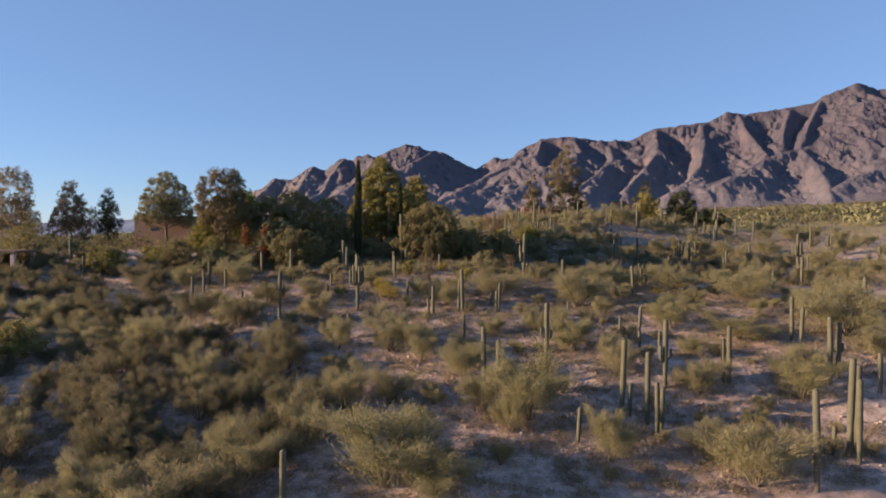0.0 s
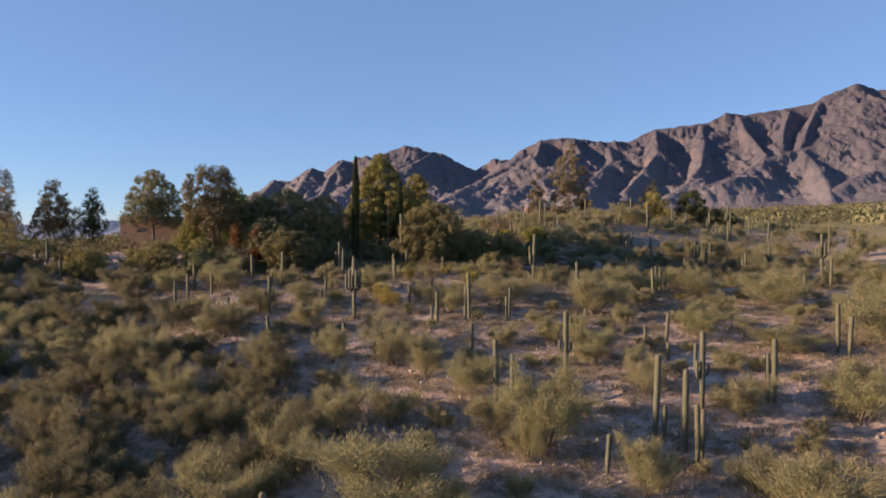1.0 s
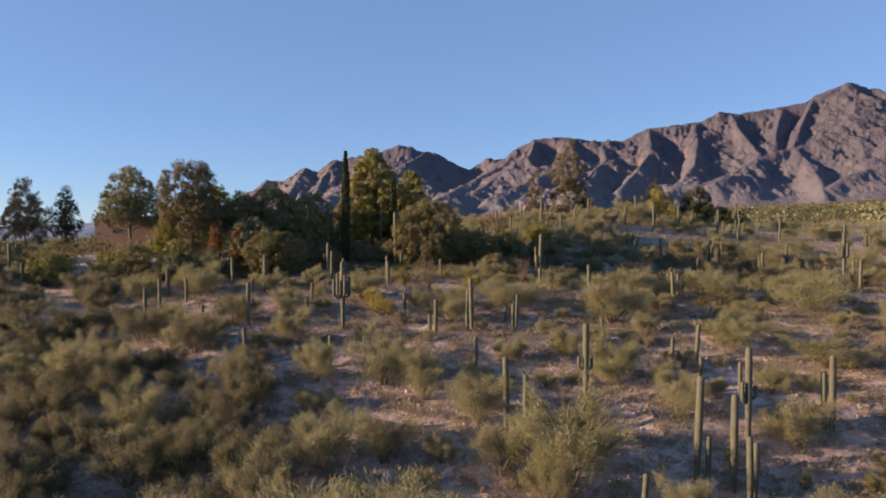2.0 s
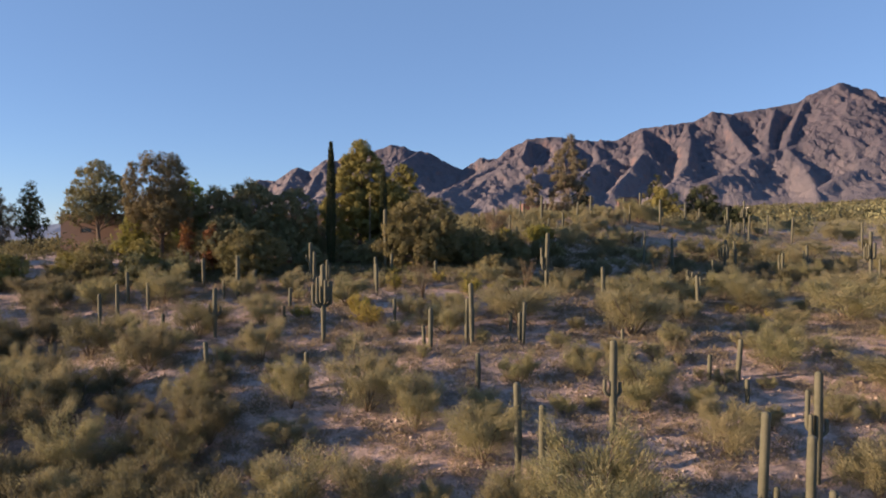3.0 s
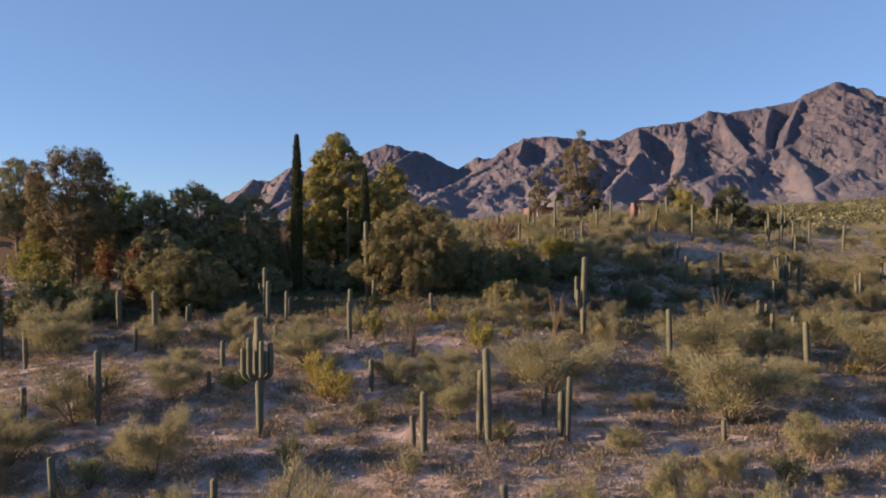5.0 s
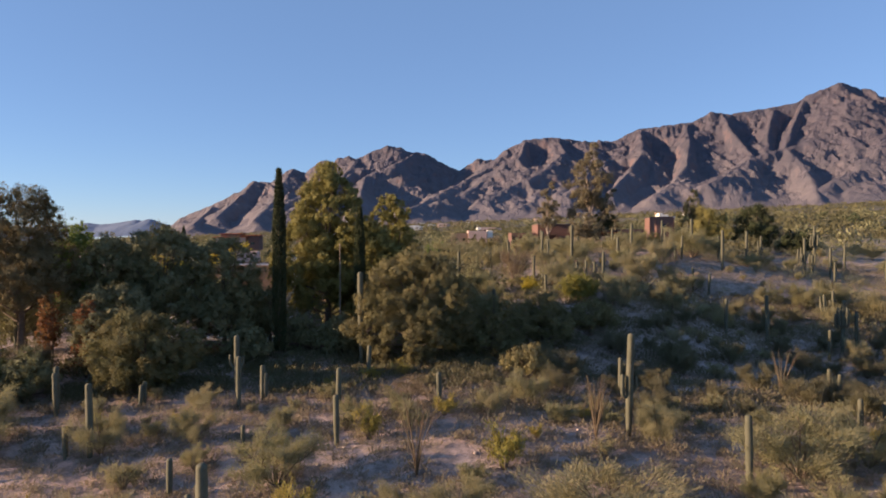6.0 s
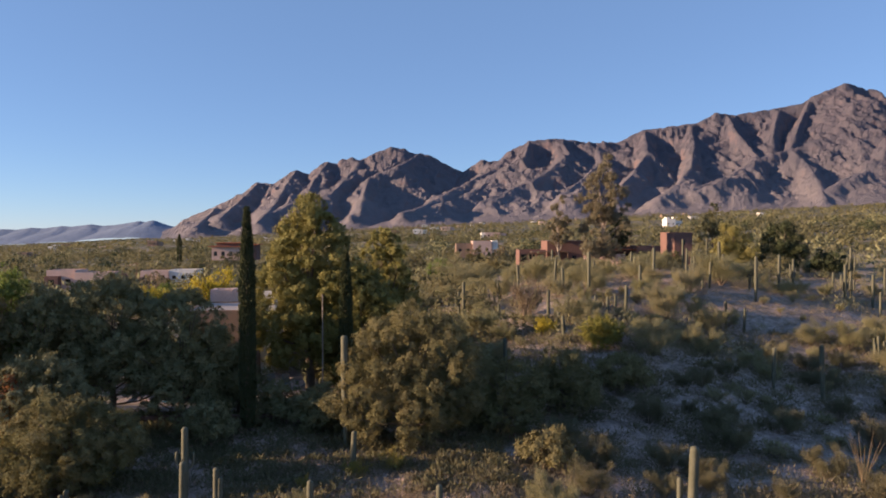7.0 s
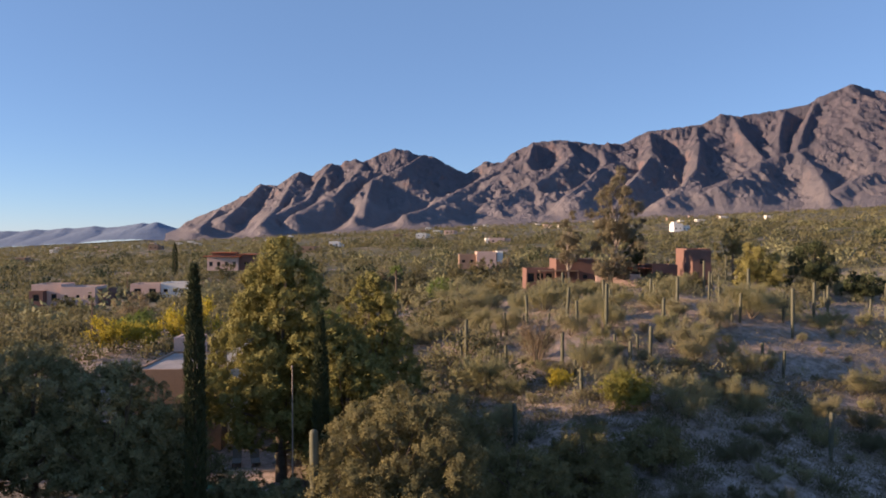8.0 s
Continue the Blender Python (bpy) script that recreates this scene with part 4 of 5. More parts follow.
# those from y 62 to 78 are added to shade the thicket, mostly unseen
for k, (x, y, z, s) in enumerate([(-36, 110.5, 9.6, 3.0), (-41, 109.0, 9.4, 3.2), (-51, 107.5, 8.2, 3.0), (-57, 70, 1.5, 4.5), (-50, 62, 0.0, 4.5), (-61, 78, 3.5, 4.5), (-46, 74, 1.2, 3.6), (-57, 116, 8.4, 4.2), (-48, 120, 8.0, 3.2), (-66, 114, 9.2, 4.0), (-44, 112, 8.2, 3.4), (-64, 126, 8.6, 4.0), (-72, 124, 12.0, 4.5), (-45, 130, 10.5, 3.0), (-64, 92, 5.4, 5.0), (-58, 84, 3.0, 4.5)]):
    rounded_tree("mesquite_tree", x, y, z, s, s * 0.8, 0.06, 9000, 0.28, 0.085, MESQUITE if k % 2 else PINE, BARK, "rounded tan-green mesquite on the low ridge", 60 + k, 0.4, 10, 0.14)
# by the house on the knoll
rounded_tree("eucalyptus_tree", 40.5, 226.5, 38.6, 6.4, 5.0, 0.22, 40000, 0.36, 0.11, GUM, PALE_BARK, "tall open eucalyptus with pale trunk by the house", 30, 0.3, 54, 0.4, 0.2)
rounded_tree("eucalyptus_tree", 30.5, 227.0, 29.0, 3.4, 3.2, 0.2, 8000, 0.42, 0.13, GUM, PALE_BARK, "slender grey eucalyptus beside the taller one", 31, 0.36, 12, 0.28)
rounded_tree("olive_tree", 37.5, 218.5, 22.0, 4.8, 3.6, 0.12, 11000, 0.34, 0.13, GUM, BARK, "grey-green bushy tree in front of the house", 32, 0.42, 11, 0.2)
rounded_tree("citrus_tree", 45.0, 231.0, 25.5, 3.6, 3.0, 0.2, 7000, 0.36, 0.16, CYPRESS, BARK, "dark green rounded tree behind the house wall", 33, 0.42, 9, 0.2)
rounded_tree("ash_tree", 61.5, 207.0, 22.6, 4.6, 4.0, 0.08, 26000, 0.26, 0.11, PINE, BARK, "leafy green tree at the corner of the house", 34, 0.42, 11, 0.22)
rounded_tree("olive_tree", 71.5, 206.0, 23.0, 5.4, 4.4, 0.06, 30000, 0.26, 0.11, CYPRESS, BARK, "dark broad tree on the knoll", 35, 0.42, 12, 0.22)
rounded_tree("olive_tree", 79.0, 203.0, 17.5, 4.0, 3.4, 0.06, 8000, 0.36, 0.15, CYPRESS, BARK, "dark low tree on the knoll", 36, 0.42, 9, 0.2)
rounded_tree("mesquite_tree", 68.0, 232.0, 28.0, 4.2, 3.6, 0.3, 7000, 0.4, 0.13, MESQUITE, BARK, "brownish thin-leaved tree behind the house", 37, 0.4, 10, 0.2)
for k, (x, y, z, s) in enumerate([(14, 214, 15.5, 3.6), (50, 240, 22.0, 4.5), (4, 232, 15.0, 4.5), (-4, 218, 13.5, 4.0), (88, 232, 20.0, 4.5), (-16, 190, 12.5, 4.5), (-28, 205, 12.0, 4.5), (-9, 172, 12.0, 4.2), (-48, 196, 11.5, 4.5), (-20, 240, 14.0, 5.0), (-62, 230, 12.0, 4.8)]):
    rounded_tree("mesquite_tree", x, y, z, s, s * 0.85, 0.06, 7000, 0.36, 0.12, (MESQUITE, GUM, GREEN)[k % 3], BARK, "rounded tan-green mesquite in the valley", 80 + k, 0.4, 10, 0.18)
for k, (x, y, z, rad) in enumerate([(20, 326, 16.2, 5.0), (29, 330, 16.0, 4.5), (12, 318, 14.5, 5.0), (-120, 288, 6.0, 4.5), (-104, 287, 6.4, 4.5), (-94, 308, 6.2, 4.5), (-86, 306, 6.0, 4.0), (-92, 364, 13.0, 5.0), (-78, 362, 13.4, 5.0), (24, 217, 15.4, 3.6), (29, 214, 15.0, 3.2), (46, 218, 16.6, 3.4), (52, 214, 17.0, 3.8), (34, 212, 14.6, 3.0), (-72, 300, 9.0, 5.0), (-55, 270, 9.0, 5.0), (-40, 285, 10.5, 5.5), (-12, 300, 14.0, 6.0), (-2, 305, 15.0, 6.0)]):
    rounded_tree("mesquite_tree", x, y, z, rad, rad * 0.85, 0.04, 5500, 0.4, 0.13, (VALLEY, GUM, VALLEY, OLIVE)[k % 4], BARK, "rounded dusty tree beside a valley house", 150 + k, 0.4, 10, 0.18)
# blossom in the valley
for x, y, h, half in [(-43.0, 175, 4.6, 3.4), (-39.0, 176, 4.4, 3.2), (-34.0, 179, 6.4, 4.2)]:
    shrub("bloom", x, y, h, half, "flowering_tree", "palo verde covered in bright yellow blossom", "flowering trees")


def ocotillo(x, y, height, seed):
    r = random.Random(seed)
    ob = new("ocotillo")
    ob.matrix_basis = pose(x, y, gz(x, y) - 0.05)
    for k in range(9):
        a = k * 0.7 + r.uniform(-0.2, 0.2)
        out = height * r.uniform(0.12, 0.32)
        top = height * r.uniform(0.8, 1.0)
        pts = [(math.cos(a) * out * t ** 1.4, math.sin(a) * out * t ** 1.4, top * t) for t in (0, 0.25, 0.5, 0.75, 1.0)]
        v, f = tube(pts, [0.035, 0.032, 0.027, 0.02, 0.012], 5)
        hang("wand", mesh_of("wand", v, f, SHRUB_DRY), ob)
    return tagged(ob, "leafless ocotillo with thin upright brown wands", "ocotillo", "ocotillos")


for k, (x, y, h) in enumerate([(-2.4, 93.3, 4.6), (8.5, 98.0, 4.0), (27.5, 112.0, 4.2), (9.5, 101.5, 3.4)]):
    ocotillo(x, y, h, k)


# ---- far scrub of the valley ----
def woodland(name, count, x0, x1, y0, y1, size, blades, material, label, seed, wedge=0.0, cover=0.42, blade=(0.42, 0.24)):
    """Clumps of brush and low trees that cover the valley, each a loose heap of leaves."""
    g = np.random.default_rng(seed)
    y = y0 + (y1 - y0) * g.random(count) ** 1.0
    x = g.uniform(x0, x1, count) + 0.0
    if wedge:
        x = g.uniform(-1, 1, count) * wedge * y + 0.05 * y
    keep = fbm(x / 40, y / 40, 3, seed) > cover - 0.25 * g.random(count)
    for hx0, hx1, hy0, hy1 in CLEARINGS:
        keep &= ~((x > hx0) & (x < hx1) & (y > hy0) & (y < hy1))
    x, y = x[keep], y[keep]
    n = len(x)
    s = size * (0.4 + 1.5 * g.random(n) ** 3)
    d = g.normal(0, 1, (n * blades, 3))
    d /= np.linalg.norm(d, axis=1)[:, None]
    d[:, 2] = np.abs(d[:, 2])
    sz = np.repeat(s, blades)[:, None]
    base = np.repeat(np.stack([x, y, ground(x, y) - 0.1], 1), blades, 0)
    pts = base + d * sz * g.uniform(0.55, 1.0, (n * blades, 1)) * (1, 1, 0.9)
    v, f = leaves(pts, d + (0, 0, 0.3), sz[:, 0] * blade[0], sz[:, 0] * blade[1], 0.6, d, 0.35, 0.75)
    return tagged(new(name, mesh_of(name, v, f, material)), label, "scrub", kind="stuff")


CLEARINGS = [(22, 40, 206, 222), (-34, -6, 108, 152), (20, 62, 218, 242), (-126, -80, 286, 336), (-64, -48, 138, 152), (-30, -16, 138, 154), (-94, -72, 366, 396), (17, 31, 332, 356), (222, 246, 690, 760)]
woodland("valley_scrub", 1500, -130, 8, 128, 300, 2.7, 230, VALLEY, "tan-green scrub trees covering the valley floor", 91, 0, 0.5, (0.17, 0.075))
woodland("hillside_scrub", 2600, 0, 190, 140, 320, 1.7, 190, SHRUB, "yellow-green scrub covering the hillside", 92, 0, 0.54, (0.18, 0.035))
woodland("valley_scrub", 1300, -160, 80, 190, 420, 3.0, 170, SHRUB_OLIVE, "yellow-green scrub covering the valley floor", 93, 0, 0.48, (0.18, 0.07))
woodland("valley_scrub", 5200, 0, 0, 290, 800, 3.4, 44, VALLEY, "tan-green scrub and trees across the valley", 94, 0.75, 0.48, (0.34, 0.17))
woodland("valley_scrub", 3500, 0, 0, 290, 900, 2.4, 36, SHRUB_OLIVE, "yellow-green scrub across the valley", 95, 0.75, 0.48, (0.34, 0.17))
woodland("valley_scrub", 15000, 0, 0, 700, 3300, 5.4, 12, VALLEY, "distant scrub and trees across the plain", 96, 0.75, 0.45, (0.4, 0.22))


woodland("valley_trees", 1100, 0, 0, 230, 1500, 5.0, 120, OLIVE, "scattered darker trees of the valley gardens", 98, 0.7, 0.46, (0.22, 0.1))
woodland("valley_trees", 420, 0, 0, 300, 900, 4.4, 160, CYPRESS, "dark green rounded trees among the valley scrub", 99, 0.7, 0.46, (0.22, 0.1))
woodland("valley_trees", 900, 0, 0, 700, 2200, 6.0, 60, MESQUITE, "olive trees across the distant plain", 100, 0.7, 0.46, (0.28, 0.14))

# ---- houses ----
TERRACOTTA = surface("terracotta stucco", (0.20, 0.112, 0.092), (0.165, 0.095, 0.080), 0.6, 0.9, 0.02)
TAN = surface("tan stucco", (0.30, 0.20, 0.145), (0.26, 0.175, 0.13), 0.5, 0.9, 0.02)
PINK = surface("pink stucco", (0.62, 0.44, 0.37), (0.56, 0.39, 0.33), 0.5, 0.9, 0.02)
WHITE = surface("white stucco", (0.80, 0.76, 0.70), (0.72, 0.68, 0.62), 0.5, 0.9, 0.02)
FLAT_ROOF = surface("pale roof coating", (0.36, 0.325, 0.31), (0.29, 0.265, 0.255), 0.8, 0.85, 0.02)
RED_TILE = surface("red roof tiles", (0.36, 0.12, 0.06), (0.28, 0.09, 0.05), 2.0, 0.85, 0.05)
WOOD = surface("weathered timber", (0.14, 0.09, 0.06), (0.20, 0.14, 0.10), 2.5, 0.85, 0.02)
GLASS, _, pane_bsdf = blank("window glass", 0.08)
pane_bsdf.inputs["Base Color"].default_value, pane_bsdf.inputs["Specular IOR Level"].default_value = (0.02, 0.025, 0.03, 1), 0.6


def wall_sections(w, d, h, thick, parapet, openings):
    """The boxes of four walls with thickness and a parapet, with openings (side, from, to, sill, head) right through the front (f) or left (l) wall."""
    top, out = h + parapet, []

    def block(x0, x1, y0, y1, z0, z1):
        if x1 - x0 > 0.01 and y1 - y0 > 0.01 and z1 - z0 > 0.01:
            out.append(((x1 - x0, y1 - y0, z1 - z0), ((x0 + x1) / 2, (y0 + y1) / 2, (z0 + z1) / 2)))

    block(-w / 2, w / 2, d - thick, d, -1.5, top)
    block(w / 2 - thick, w / 2, thick, d - thick, -1.5, top)
    for side, length in (("f", w), ("l", d - 2 * thick)):
        at = 0.0

        def slab(a, b, z0, z1):
            if side == "f":
                block(-w / 2 + a, -w / 2 + b, 0, thick, z0, z1)
            else:
                block(-w / 2, -w / 2 + thick, thick + a, thick + b, z0, z1)

        for _, a, b, sill, head in sorted(o for o in openings if o[0] == side):
            slab(at, a, -1.5, top)
            slab(a, b, -1.5, sill)
            slab(a, b, head, top)
            at = b
        slab(at, length, -1.5, top)
    return out


def house_block(parent, x, y, z, w, d, h, material, openings=(), roof=FLAT_ROOF, parapet=0.4, turn=0.0):
    """One flat-roofed block of a house: walls, roof slab, windows and doors."""
    m = pose(x, y, z, 0, 0, turn)
    for size, at in wall_sections(w, d, h, 0.3, parapet, openings):
        part("wall", box(size, at), material, parent).matrix_basis = m
    part("roof", box((w - 0.62, d - 0.62, 0.25), (0, d / 2, h - 0.125)), roof, parent).matrix_basis = m
    for side, a, b, sill, head in openings:
        if side == "f":
            centre, size = (-w / 2 + (a + b) / 2, 0.2, (sill + head) / 2), (b - a - 0.01, 0.06, head - sill - 0.01)
        else:
            centre, size = (-w / 2 + 0.2, 0.3 + (a + b) / 2, (sill + head) / 2), (0.06, b - a - 0.01, head - sill - 0.01)
        win = part("door" if sill < 0.2 else "window", box(size, centre), WOOD, parent)
        win.matrix_basis = m
        flat = [0.82, 0.3, 0.84] if side == "f" else [0.3, 0.82, 0.84]
        shift = Vector((0, -0.035, 0)) if side == "f" else Vector((-0.035, 0, 0))
        part("pane", box([p * q for p, q in zip(size, flat)], Vector(centre) + shift), GLASS, win)


def house(name, x, y, blocks, label, z=None):
    ob = new(name)
    ob.matrix_basis = pose(x, y, gz(x, y) if z is None else z)
    for b in blocks:
        house_block(ob, **b)
    return tagged(ob, label, "house", "houses")


def windows(w, n, sill=1.0, head=2.1, wide=1.2):
    gap = w / n
    return [("f", gap * k + (gap - wide) / 2, gap * k + (gap + wide) / 2, sill, head) for k in range(n)]


# the terracotta house on the knoll
kz = 13.4
knoll = house("house", 31, 229, [
    dict(x=1.4, y=0, z=0, w=8.4, d=8, h=4.8, material=TERRACOTTA, openings=windows(8.4, 2, 0.9, 1.9, 1.1)),
    dict(x=-6.0, y=1.5, z=0, w=6, d=6, h=2.7, material=TERRACOTTA, openings=windows(6, 3, 0.1, 2.2, 1.6)),
    dict(x=11.5, y=3, z=0, w=12.6, d=7, h=3.4, material=TERRACOTTA, openings=windows(12.6, 4, 0.1, 2.2, 1.8)),
    dict(x=20.6, y=-1.0, z=0, w=5.4, d=6, h=3.6, material=TERRACOTTA, openings=windows(5.4, 1, 0.1, 2.2, 2.2)),
    dict(x=27.6, y=-3.5, z=0, w=4.0, d=5, h=6.7, material=TERRACOTTA, openings=windows(4.0, 1, 4.2, 5.4, 1.0)),
    dict(x=33.0, y=12, z=0, w=5.6, d=7, h=6.8, material=TERRACOTTA, openings=windows(5.6, 1, 4.0, 5.0, 1.0)),
], "terracotta flat-roofed adobe house on the knoll", kz)
for k in range(7):
    beam = part("roof_beam", box((0.22, 3.0, 0.22), (8.0 + k * 1.9, 1.6, 2.95), 0.02), WOOD, knoll)
part("roof_coping", box((8.7, 0.5, 0.16), (1.4, 0.1, 5.28)), FLAT_ROOF, knoll)
part("awning", box((8.4, 2.6, 0.16), (-2.6, -1.2, 2.72)), WOOD, knoll)
for k in range(4):
    part("awning_post", box((0.22, 0.22, 3.6), (-6.6 + k * 2.7, -2.3, 0.85), 0.02), WOOD, knoll)
part("porch_roof", box((13.4, 3.0, 0.2), (13.4, 1.4, 3.17)), RED_TILE, knoll)
for k in range(4):
    part("porch_post", box((0.25, 0.25, 2.85), (7.4 + k * 4.0, 0.1, 1.4), 0.03), WOOD, knoll)
terrace = new("retaining_wall")
terrace.matrix_basis = pose(40.5, 221.5, gz(40.5, 221.5), 0, 0, -8)
for k, (dx, w, h) in enumerate([(-4.2, 2.6, 2.2), (-1.4, 3.0, 2.8), (1.8, 3.4, 2.4), (4.6, 2.2, 1.7)]):
    part("wall_section", box((w, 0.5, h + 1), (dx, 0.12 * (k % 2), h / 2 - 0.5), 0.06), PINK, terrace)
tagged(terrace, "pink stucco retaining wall below the house", "wall")

# the tan house by the pines
tan_house = house("house", -55.8, 143, [
    dict(x=0, y=0, z=0, w=11.4, d=8, h=5.6, material=TAN, openings=[("f", 3.2, 5.0, 2.9, 3.6), ("l", 2.0, 3.4, 1.0, 2.2)]),
    dict(x=8.6, y=2, z=0, w=5.6, d=6, h=4.4, material=TAN, openings=windows(5.6, 2, 1.0, 2.0, 1.0), roof=RED_TILE),
], "plain tan stucco house half hidden by pines", 7.2)

# the flat-roofed house behind the cypress
house("house", -21.5, 135.0, [
    dict(x=0.6, y=0, z=0, w=7.0, d=9, h=6.7, material=TAN, openings=windows(7.0, 2, 1.0, 2.2, 1.4), parapet=0.12),
    dict(x=4.9, y=1.6, z=0, w=1.4, d=1.5, h=8.3, material=WHITE, parapet=0.15),
    dict(x=-1.6, y=9.2, z=0, w=2.4, d=2.4, h=7.9, material=PINK, parapet=0.2),
], "low grey flat-roofed house behind a cypress", 6.1)

# houses of the valley
house("house", -112, 300, [
    dict(x=-4.5, y=0, z=0, w=9, d=9, h=4.6, material=PINK, openings=windows(9, 2, 0.1, 2.2, 1.7), parapet=0.5),
    dict(x=-6.5, y=-2.2, z=0, w=4.2, d=2.2, h=2.8, material=TERRACOTTA, openings=windows(4.2, 1, 0.1, 2.2, 2.0)),
    dict(x=5.5, y=-1, z=0, w=10.6, d=9, h=4.0, material=PINK, openings=windows(10.6, 3, 0.9, 1.9, 1.0)),
    dict(x=12.5, y=1, z=0, w=3.4, d=6, h=3.2, material=TERRACOTTA),
], "pink stucco house with terracotta entrance in the valley", 3.4)
house("house", -91, 322, [
    dict(x=-3.8, y=0, z=0, w=10, d=8, h=3.5, material=PINK, openings=windows(10, 2, 0.1, 2.3, 2.4)),
    dict(x=6.0, y=1, z=0, w=9.6, d=8, h=3.8, material=WHITE, openings=windows(9.6, 3, 0.9, 2.1, 1.4)),
], "pale pink flat-roofed house in the valley", 3.2)
red_house = house("house", -83, 380, [
    dict(x=-1.5, y=0, z=0, w=13, d=9, h=4.2, material=PINK, openings=windows(13, 4, 0.3, 2.3, 1.5), roof=RED_TILE, parapet=0.15),
    dict(x=-1.5, y=1.5, z=3.9, w=9.5, d=6, h=1.8, material=TERRACOTTA, roof=RED_TILE, parapet=0.15),
    dict(x=8.0, y=1.5, z=0, w=6, d=8, h=5.0, material=TERRACOTTA, openings=windows(6, 1, 1.0, 2.2, 2.2), roof=RED_TILE, parapet=0.15),
], "red-roofed house among trees in the valley", 10.2)
for size, at in [((15.6, 11.4, 0.35), (-1.5, 4.5, 4.5)), ((11.2, 7.6, 0.35), (-1.5, 4.5, 6.0)), ((8.0, 9.6, 0.35), (8.0, 5.5, 5.3))]:
    part("eave", box(size, at, 0.05), RED_TILE, red_house)
house("house", 24, 344, [
    dict(x=0, y=0, z=0, w=7.4, d=8, h=4.6, material=PINK, openings=windows(7.4, 2, 1.2, 2.2, 1.2)),
    dict(x=-7, y=1, z=0, w=6.4, d=7, h=3.6, material=TAN, openings=windows(6.4, 2, 0.9, 2.0, 1.3)),
    dict(x=5.2, y=1, z=0, w=2.2, d=5, h=4.8, material=WHITE),
], "low tan house with a white parapet in the valley", 12.4)
house("house", 243, 740, [
    dict(x=0, y=0, z=0, w=8.6, d=12, h=6.2, material=WHITE, openings=windows(8.6, 2, 1.2, 2.6, 1.3), parapet=0.5),
    dict(x=-2.6, y=1, z=6.2, w=3.2, d=7, h=1.8, material=WHITE, parapet=0.3),
    dict(x=7.8, y=1, z=0, w=7.0, d=10, h=4.6, material=WHITE, openings=windows(7.0, 2, 1.0, 2.4, 1.3)),
], "white stucco house on the rise behind the knoll", gz(243, 740) + 0.8)
r = random.Random(77)
for k in range(60):
    y = r.uniform(620, 2100)
    side = r.uniform(-0.5, 0.5)
    y = r.uniform(1200, 2300) if side > 0.15 else y
    x = side * y
    w = r.uniform(8, 13)
    paint = (WHITE, PINK, WHITE, TAN)[k % 4]
    house("house", x, y, [
        dict(x=0, y=0, z=0.8, w=w, d=10, h=r.uniform(3.6, 4.8), material=paint, openings=windows(w, 2, 1.2, 2.6, 1.8)),
        dict(x=w * 0.7, y=2, z=0.8, w=w * 0.4, d=8, h=r.uniform(3.0, 3.6), material=paint),
    ], "small distant flat-roofed house on the plain")

# the ramada on the ridge
ramada = new("ramada")
ramada.matrix_basis = pose(-70, 105, gz(-68, 105))
part("roof", box((13.5, 6, 0.35), (0, 3, 4.1), 0.03), WOOD, ramada)
for dx in (-6.2, 0, 6.2):
    for dy in (0.4, 5.6):
        part("post", box((0.55, 0.55, 4.6), (dx, dy, 1.62), 0.04), PINK, ramada)
tagged(ramada, "open timber-roofed ramada on pale posts", "ramada")

# ---- the garden with the pool ----
WATER, wnt, wb = blank("pool water", 0.05)
wb.inputs["Base Color"].default_value, wb.inputs["Specular IOR Level"].default_value = (0.03, 0.16, 0.19, 1), 0.5
bump(wnt, wb, noise_tex(wnt, 2.5, 3), 0.15, 0.05)
DECK = surface("pool deck concrete", (0.25, 0.215, 0.195), (0.20, 0.175, 0.16), 1.2, 0.85, 0.01)
TILE = surface("pool coping", (0.42, 0.36, 0.32), (0.36, 0.30, 0.27), 3.0, 0.7, 0.01)
pz = 6.05
pool = new("swimming_pool")
pool.matrix_basis = pose(-19, 128.4, pz)
for name, size, at in [("deck", (22, 2.6, 1.2), (0, -3.3, -0.6)), ("deck", (8.6, 4.4, 1.2), (6.7, 4.2, -0.6)), ("deck", (3.4, 4.0, 1.2), (-9.3, 0, -0.6)), ("deck", (3.4, 4.0, 1.2), (9.3, 0, -0.6))]:
    part(name, box(size, at), DECK, pool)
for size, at in [((15.6, 0.35, 0.1), (0, -2.1, 0.05)), ((15.6, 0.35, 0.1), (0, 2.1, 0.05)), ((0.35, 3.85, 0.1), (-7.6, 0, 0.05)), ((0.35, 3.85, 0.1), (7.6, 0, 0.05))]:
    part("coping", box(size, at, 0.02), TILE, pool)
part("water", box((15.2, 4.0, 0.9), (0, 0, -0.6)), WATER, pool)
tagged(pool, "turquoise swimming pool with concrete deck in shade", "pool")

CLOTH = surface("grey sling fabric", (0.20, 0.22, 0.22), (0.16, 0.175, 0.175), 5.0, 0.9, 0.005)


def lounger(x, y, turn):
    ob = new("sun_lounger")
    ob.matrix_basis = pose(x, y, pz, 0, 0, turn)
    part("seat", box((0.68, 1.25, 0.06), (0, -0.4, 0.38), 0.02), CLOTH, ob)
    back = part("backrest", box((0.68, 0.06, 0.95), (0, 0, 0.45), 0.02), CLOTH, ob)
    back.matrix_basis = pose(0, 0.24, 0.38, -28)
    for dx in (-0.3, 0.3):
        part("rail", box((0.05, 1.9, 0.05), (dx, -0.1, 0.33)), WOOD, ob)
        for dy in (-0.9, 0.7):
            part("leg", box((0.05, 0.05, 0.33), (dx, dy, 0.165)), WOOD, ob)
    return tagged(ob, "grey sling sun lounger on the pool deck", "lounger", "sun loungers")


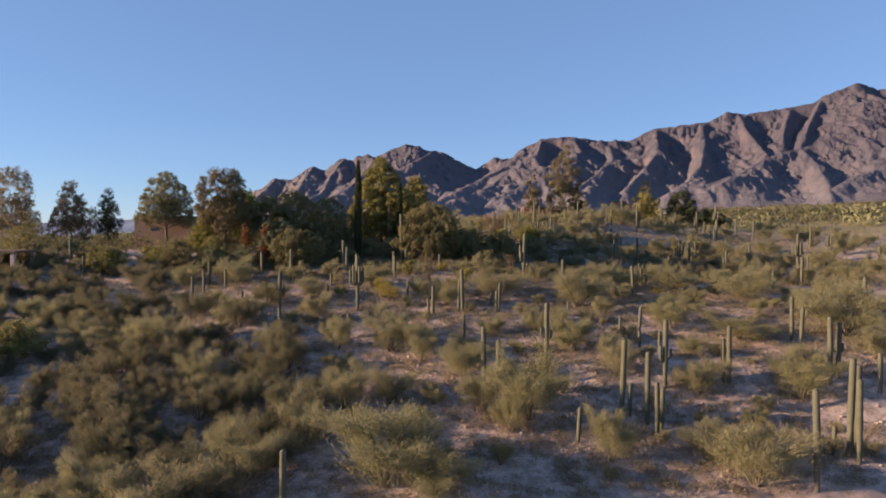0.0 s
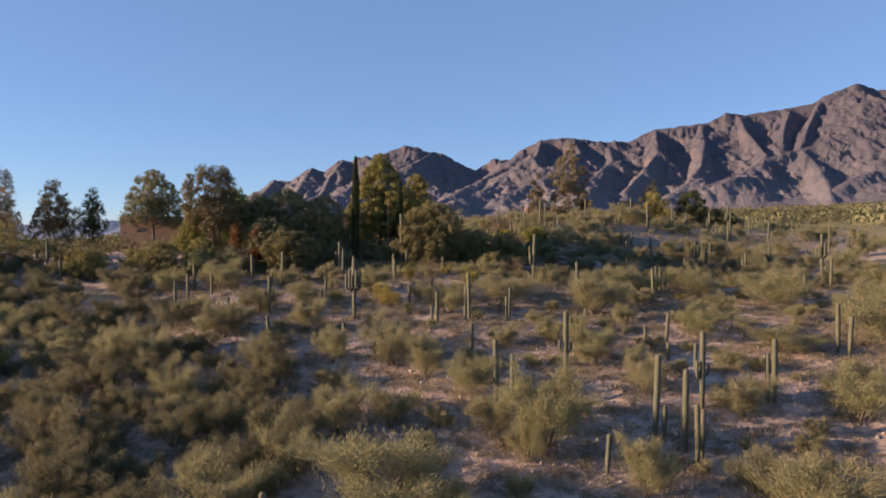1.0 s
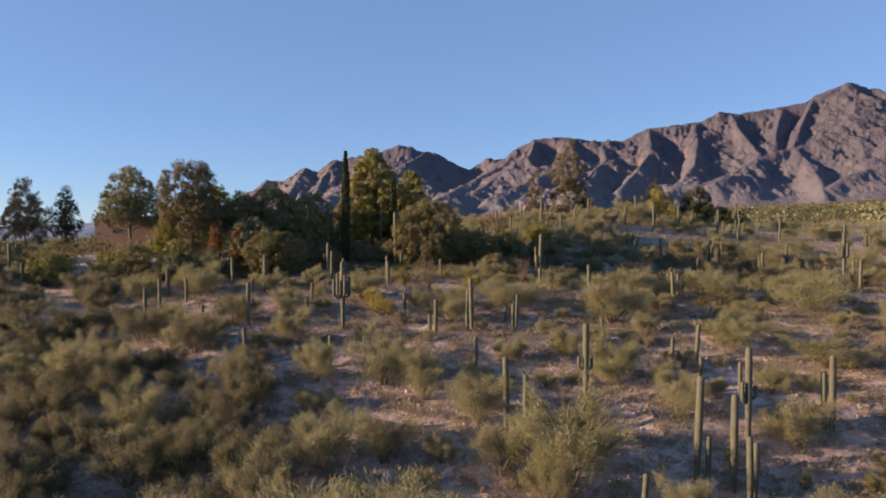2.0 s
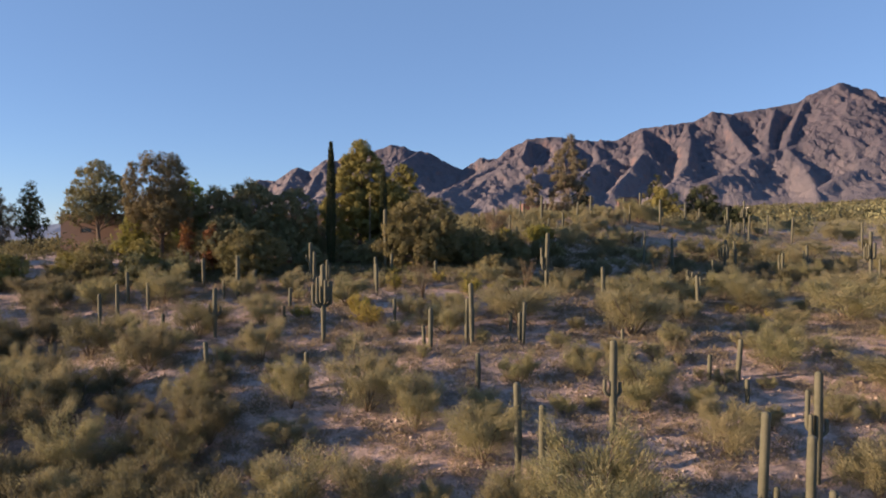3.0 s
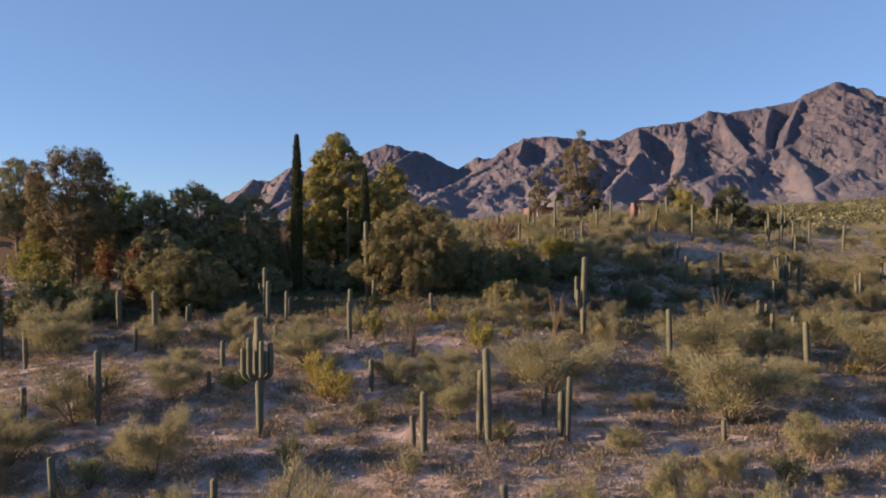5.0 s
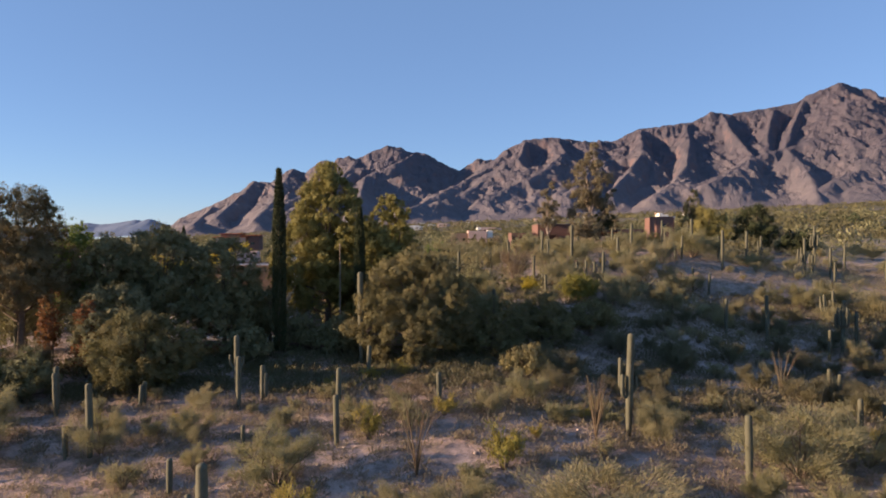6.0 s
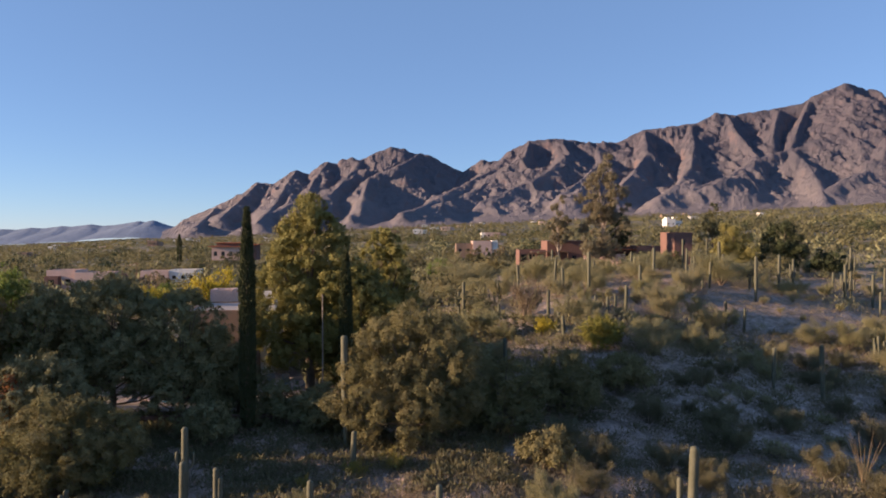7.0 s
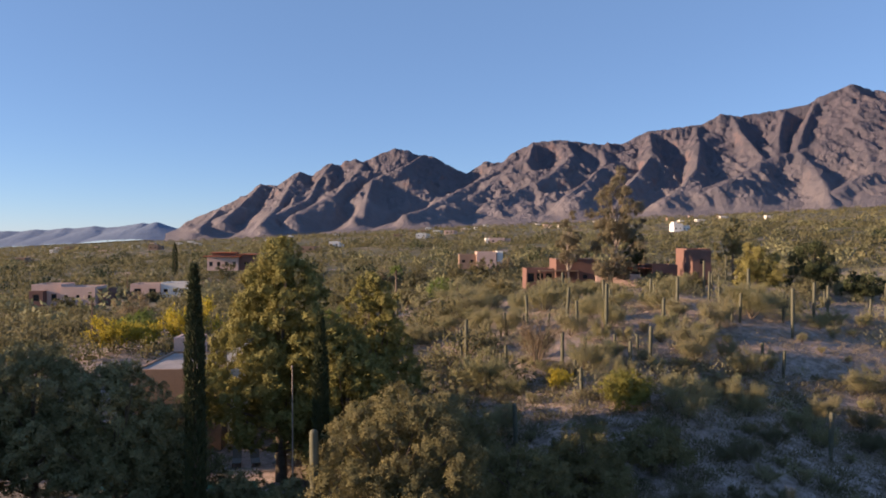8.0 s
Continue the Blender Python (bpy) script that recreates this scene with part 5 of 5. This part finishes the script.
for x, turn in ((-15.4, 12), (-14.0, 16), (-12.0, -8)):
    lounger(x, 132.2, turn)
low = new("garden_wall")
low.matrix_basis = pose(-14, 121.2, gz(-14, 121.2))
for k in range(6):
    part("wall_section", box((2.96, 0.35, 1.5), (-7.5 + 3 * k, 0.05 * (k % 2), -0.1), 0.03), TERRACOTTA, low)
tagged(low, "low terracotta garden wall under the trees", "wall")
flagpole = new("metal_pole")
flagpole.matrix_basis = pose(-9.4, 122.6, gz(-9.4, 122.6))
v, f = tube([(0, 0, -0.2), (0, 0, 5), (0, 0, 9.6)], [0.06, 0.05, 0.035], 8)
hang("shaft", mesh_of("shaft", v, f, PALE_BARK, True), flagpole)
v, f = tube([(0, 0, 9.58), (0, 0, 9.66), (0, 0, 9.74)], [0.05, 0.08, 0.02], 8)
hang("cap", mesh_of("cap", v, f, PALE_BARK, True), flagpole)
tagged(flagpole, "thin pale pole standing in the garden", "pole")


def power_pole(x, y, h):
    ob = new("power_pole")
    ob.matrix_basis = pose(x, y, gz(x, y))
    v, f = tube([(0, 0, -0.3), (0, 0, h * 0.5), (0, 0, h)], [0.16, 0.14, 0.11], 8)
    hang("shaft", mesh_of("shaft", v, f, WOOD, True), ob)
    part("cross_arm", box((1.8, 0.12, 0.14), (0, -0.14, h - 0.6)), WOOD, ob)
    return tagged(ob, "wooden power pole among valley scrub", "pole", "power poles")


power_pole(-49, 182, 7)
power_pole(-104, 330, 8)


def palm(x, y, h, seed):
    ob = new("palm_tree")
    ob.matrix_basis = pose(x, y, gz(x, y))
    v, f = tube([(0, 0, -0.3), (0.1, 0, h * 0.5), (0, 0, h)], [0.32, 0.24, 0.22], 9)
    hang("trunk", mesh_of("trunk", v, f, BARK, True), ob)
    g = np.random.default_rng(seed)
    for k in range(22):
        a, e = k * 2.4, g.uniform(-0.5, 1.1)
        pts = [np.array((math.cos(a) * math.cos(e) * t * 1.6, math.sin(a) * math.cos(e) * t * 1.6, h + math.sin(e) * t * 1.5 - 0.5 * t * t)) for t in np.linspace(0.05, 1, 14)]
        p = np.repeat(np.array(pts), 4, 0)
        w = np.repeat(np.gradient(np.array(pts), axis=0), 4, 0)
        v, f = leaves(p, w / (np.linalg.norm(w, axis=1)[:, None]), 0.5, 0.07, 0.6)
        hang("frond", mesh_of("frond", v, f, GREEN), ob)
    return tagged(ob, "fan palm with a brown trunk in the valley", "tree")


palm(-7, 250, 8.2, 3)
